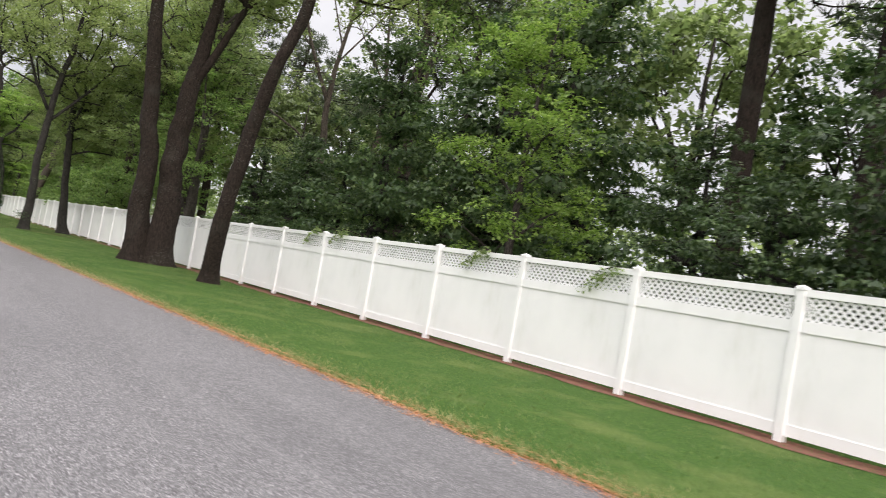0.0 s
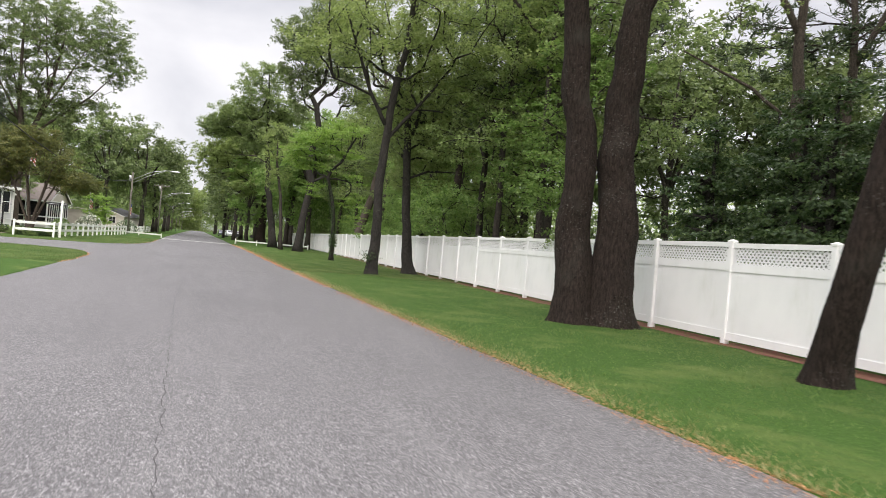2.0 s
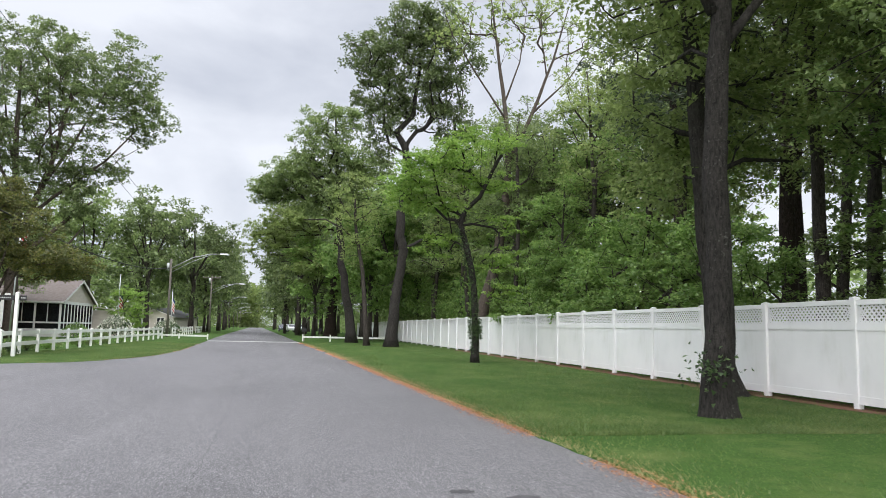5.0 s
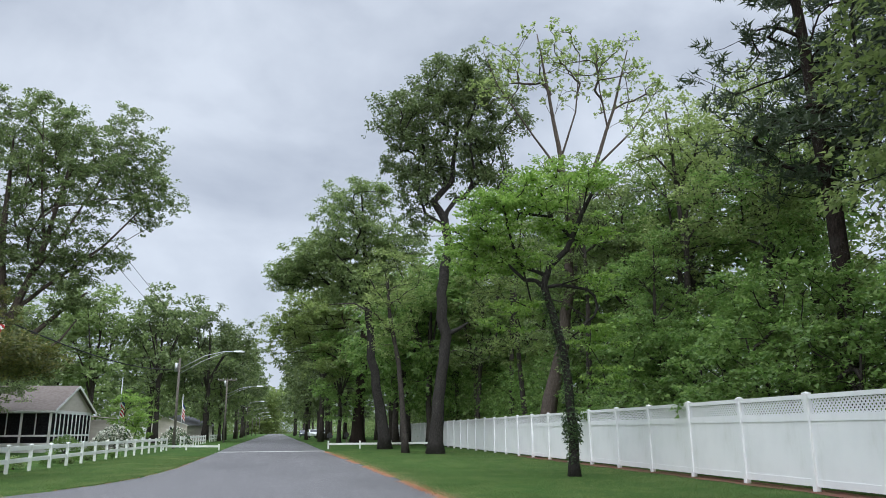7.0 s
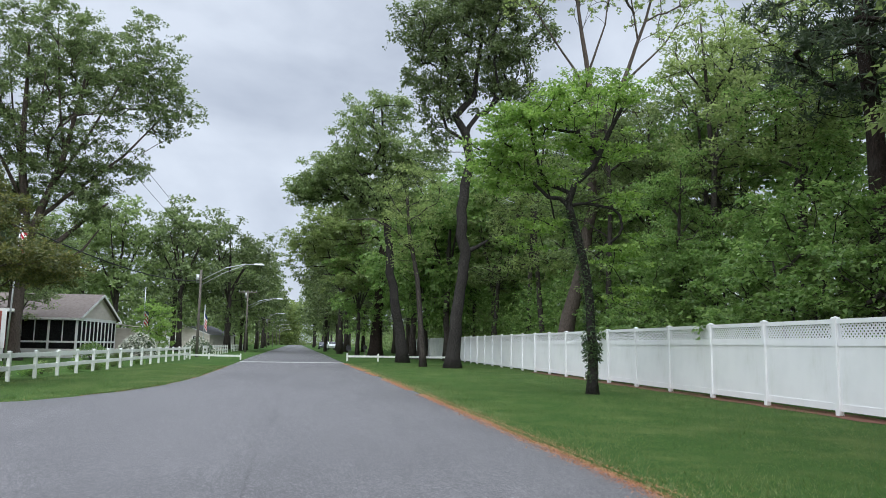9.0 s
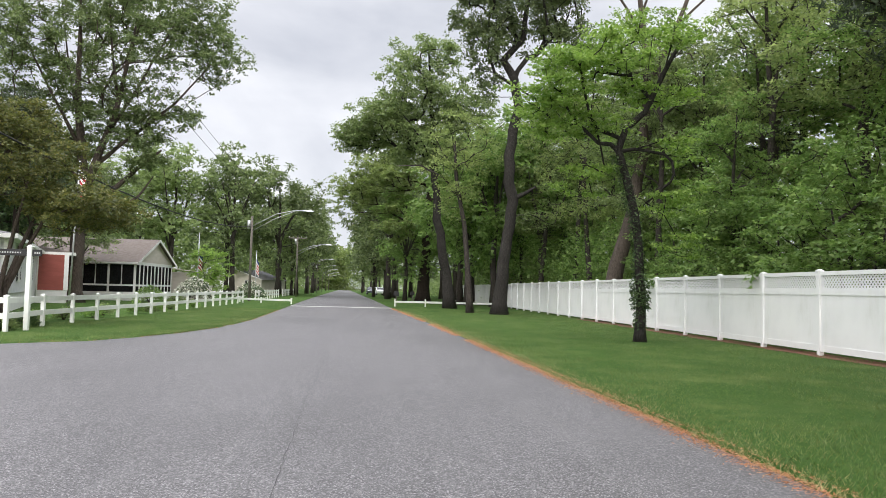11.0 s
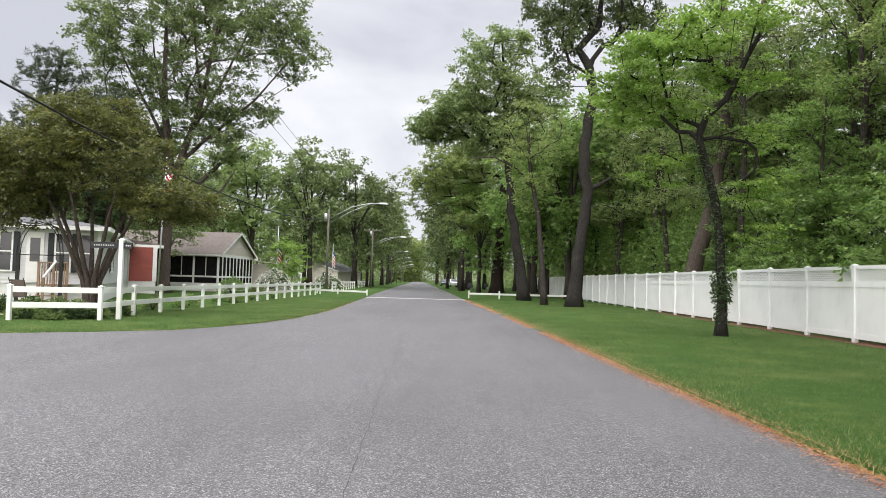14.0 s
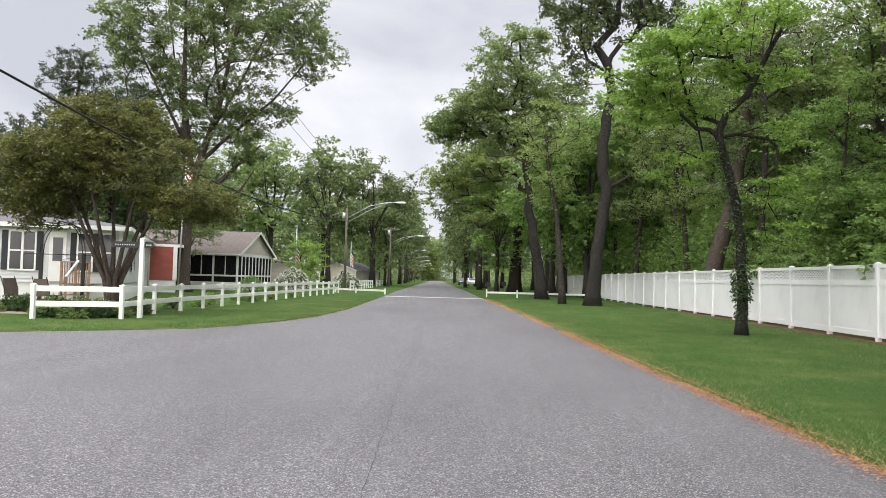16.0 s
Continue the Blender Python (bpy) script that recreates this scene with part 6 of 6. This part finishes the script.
# sprigs of vine that poke over the tall fence
rv = R(61)
for y, z0 in ((14.9, 1.75), (20.2, 1.85), (21.6, 1.8), (36.4, 1.8), (11.8, 1.72)):
    n = 70
    s = rv.rand(n)
    pos = np.stack([FX - 0.05 - 0.10 * rv.rand(n), y + (s - 0.5) * 0.7 + rv.normal(0, 0.06, n), z0 + 0.12 - 0.35 * s * s + rv.normal(0, 0.05, n)], 1)
    t = thing("vine_sprig", "leafy vine sprig hanging over the fence top", "vine", None, "vine sprigs on the fence")
    part("stem", Geo().tube([(FX + 0.25, y - 0.35, z0 + 0.1), (FX - 0.05, y - 0.2, z0 + 0.17), (FX - 0.09, y + 0.1, z0 + 0.08), (FX - 0.10, y + 0.35, z0 - 0.2)], [0.01, 0.008, 0.006, 0.003], 5), M_BARK, t)
    part("leaves", flakes("leaves", pos, rv.normal(size=(n, 3)) + np.array([-0.3, 0, -0.5]), np.array([-0.8, 0, 0.6]) + rv.normal(0, 0.4, (n, 3)), 0.10 * rv.uniform(0.6, 1.2, n), 0.06 * np.ones(n), M_LEAF), None, t)


# ---- far woods that close the view ----
def far_belt(name, pts, depth, height, n, leaf, mat, seed, label):
    rng = R(seed)
    seg = rng.randint(0, len(pts) - 1, n)
    t = rng.rand(n)
    P = np.array(pts, float)
    c = P[seg] * (1 - t)[:, None] + P[seg + 1] * t[:, None]
    crown = np.array([0.72 + 0.38 * noise.noise(Vector((a * 0.13, b * 0.13, seed))) + 0.16 * noise.noise(Vector((a * 0.5, b * 0.5, seed))) for a, b in c])
    z = height * crown * rng.rand(n) ** 0.75
    pos = np.stack([c[:, 0] + rng.normal(0, depth, n), c[:, 1] + rng.normal(0, depth, n), np.maximum(z, 0.1)], 1)
    way = rng.normal(size=(n, 3)) * np.array([1, 1, 0.5])
    nor = np.array([0, 0, 0.8]) + rng.normal(0, 0.6, (n, 3))
    s = leaf * rng.uniform(0.6, 1.4, n)
    return solo(name, flakes(name, pos, way, nor, s, s * 0.7, mat), None, label, "woods", kind="stuff")


far_belt("far_woods", [(-90, 40), (-80, 110), (-60, 165), (-36, 190), (-30, 260), (-36, 340)], 4.5, 16.0, 34000, 1.0, M_LEAF, 71, "dense green far woods behind the houses")
far_belt("far_woods", [(-24, 430), (-30, 432)], 6.0, 22.0, 14000, 1.5, M_LEAFO, 72, "pale green far trees at the end of the road")
far_belt("far_woods", [(38, -30), (40, 60), (38, 140), (30, 260), (10, 380), (-12, 430)], 4.5, 10.5, 70000, 0.50, M_LEAF, 73, "dense dark far woods beyond the fence")
far_belt("undergrowth", [(12.9, 79), (12.7, 128)], 0.6, 7.0, 17000, 0.20, M_LEAFB, 75, "bright leafy undergrowth close behind the far fence")
far_belt("undergrowth", [(13.5, 100), (13.2, 180), (9.0, 250)], 1.2, 5.5, 14000, 0.42, M_LEAF, 74, "leafy undergrowth behind the far fence")

# ---- grass blades and fallen needles ----
rb = R(81)


def verge_points(n, y0, y1, bias=1.0):
    y = y0 + (y1 - y0) * rb.rand(n) ** bias
    e = 6.02 - 0.0495 * y + 0.06 * np.sin(y * 0.11)
    x = e + 0.02 + (FX + 0.4 - e) * rb.rand(n)
    return x, y


def tuft(n, xs, ys):
    """Grass thins out and fades to straw in patches."""
    return np.array([noise.noise(Vector((a * 0.7, b * 0.45, 2.0))) for a, b in zip(xs, ys)])


x, y = verge_points(60000, 5.0, 45.0)
x2, y2 = verge_points(170000, 45.0, 92.0, 1.8)
x, y = np.concatenate([x, x2]), np.concatenate([y, y2])
k = tuft(len(x), x, y)
hgt = rb.uniform(0.020, 0.055, len(x)) * (1 + 0.6 * k)
base = np.stack([x, y, np.full(len(x), TURF - 0.004)], 1)
solo("verge_grass", blades("verge_grass", base, hgt, rb.uniform(0.005, 0.011, len(x)), 0.8, M_BLADE, rb), None, "mown green grass blades of the verge", "grass", kind="stuff")
# dry fringe along the kerbless edge
n = 26000
y = 4 + 86 * rb.rand(n) ** 1.5
e = 6.02 - 0.0495 * y + 0.06 * np.sin(y * 0.11)
x = e + np.abs(rb.normal(0, 0.24, n)) - 0.02
solo("dry_fringe", blades("dry_fringe", np.stack([x, y, np.full(n, 0.012)], 1), rb.uniform(0.025, 0.058, n), rb.uniform(0.006, 0.011, n), 0.9, M_STRAW, rb), None, "straw-coloured dry grass along the asphalt edge", "grass", kind="stuff")


def litter(name, line_x, line_y, n, wide, label, size=0.023):
    off = rb.normal(0, 1, n)
    off = np.where(off > 0, off * wide * 0.8, off * wide * 1.2)
    pos = np.stack([line_x + off, line_y + rb.normal(0, 0.05, n), 0.010 + 0.012 * rb.rand(n) + np.where(off > 0.08, TURF * 0.8, 0)], 1)
    way = rb.normal(size=(n, 3)) * np.array([1, 1, 0.25])
    nor = np.array([0, 0, 1.0]) + rb.normal(0, 0.35, (n, 3))
    s = size * rb.uniform(0.5, 1.5, n)
    return solo(name, flakes(name, pos, way, nor, s, s * 0.45, M_LITTER), None, label, "leaf litter", kind="stuff")


n = 112000
ly = rb.uniform(4, 92, n)
pat = np.array([noise.noise(Vector((0.0, b * 0.35, 9.0))) for b in ly])
ly = ly[(pat > -0.28) & (rb.rand(n) < np.interp(ly, [14, 22, 36, 52], [0.9, 0.32, 0.30, 1.0]))]
litter("needle_litter", 6.02 - 0.0495 * ly + 0.06 * np.sin(ly * 0.11) - 0.02, ly, len(ly), 0.075, "orange-brown fallen needles along the road edge")
cl = np.array(dense(FAR_CORNER[2:11], 0.05))
j = rb.randint(0, len(cl), 2200)
litter("needle_litter", cl[j, 0], cl[j, 1], len(j), 0.07, "thin orange-brown litter along the corner edge")
cl2 = np.array(dense(NEAR_CORNER[:8], 0.05))
j = rb.randint(0, len(cl2), 3500)
litter("needle_litter", cl2[j, 0], cl2[j, 1], len(j), 0.07, "thin orange-brown litter along the corner edge")
# grass of the far corner lawn
n = 70000
j = rb.randint(0, len(cl), n)
d = rb.rand(n) ** 1.3 * 5.5
base = np.stack([cl[j, 0] - 0.80 * d - 0.05, cl[j, 1] + 0.60 * d, np.full(n, TURF - 0.004)], 1)
solo("corner_grass", blades("corner_grass", base, rb.uniform(0.02, 0.055, n), rb.uniform(0.008, 0.015, n), 0.75, M_BLADE, rb), None, "mown green grass blades of the corner lawn", "grass", kind="stuff")
n = 40000
j = rb.randint(0, len(cl2), n)
d = rb.rand(n) ** 1.3 * 4.0
base = np.stack([cl2[j, 0] - 0.80 * d - 0.05, cl2[j, 1] - 0.60 * d, np.full(n, TURF - 0.004)], 1)
solo("corner_grass", blades("corner_grass", base, rb.uniform(0.02, 0.055, n), rb.uniform(0.008, 0.015, n), 0.75, M_BLADE, rb), None, "mown green grass blades of the near lawn", "grass", kind="stuff")
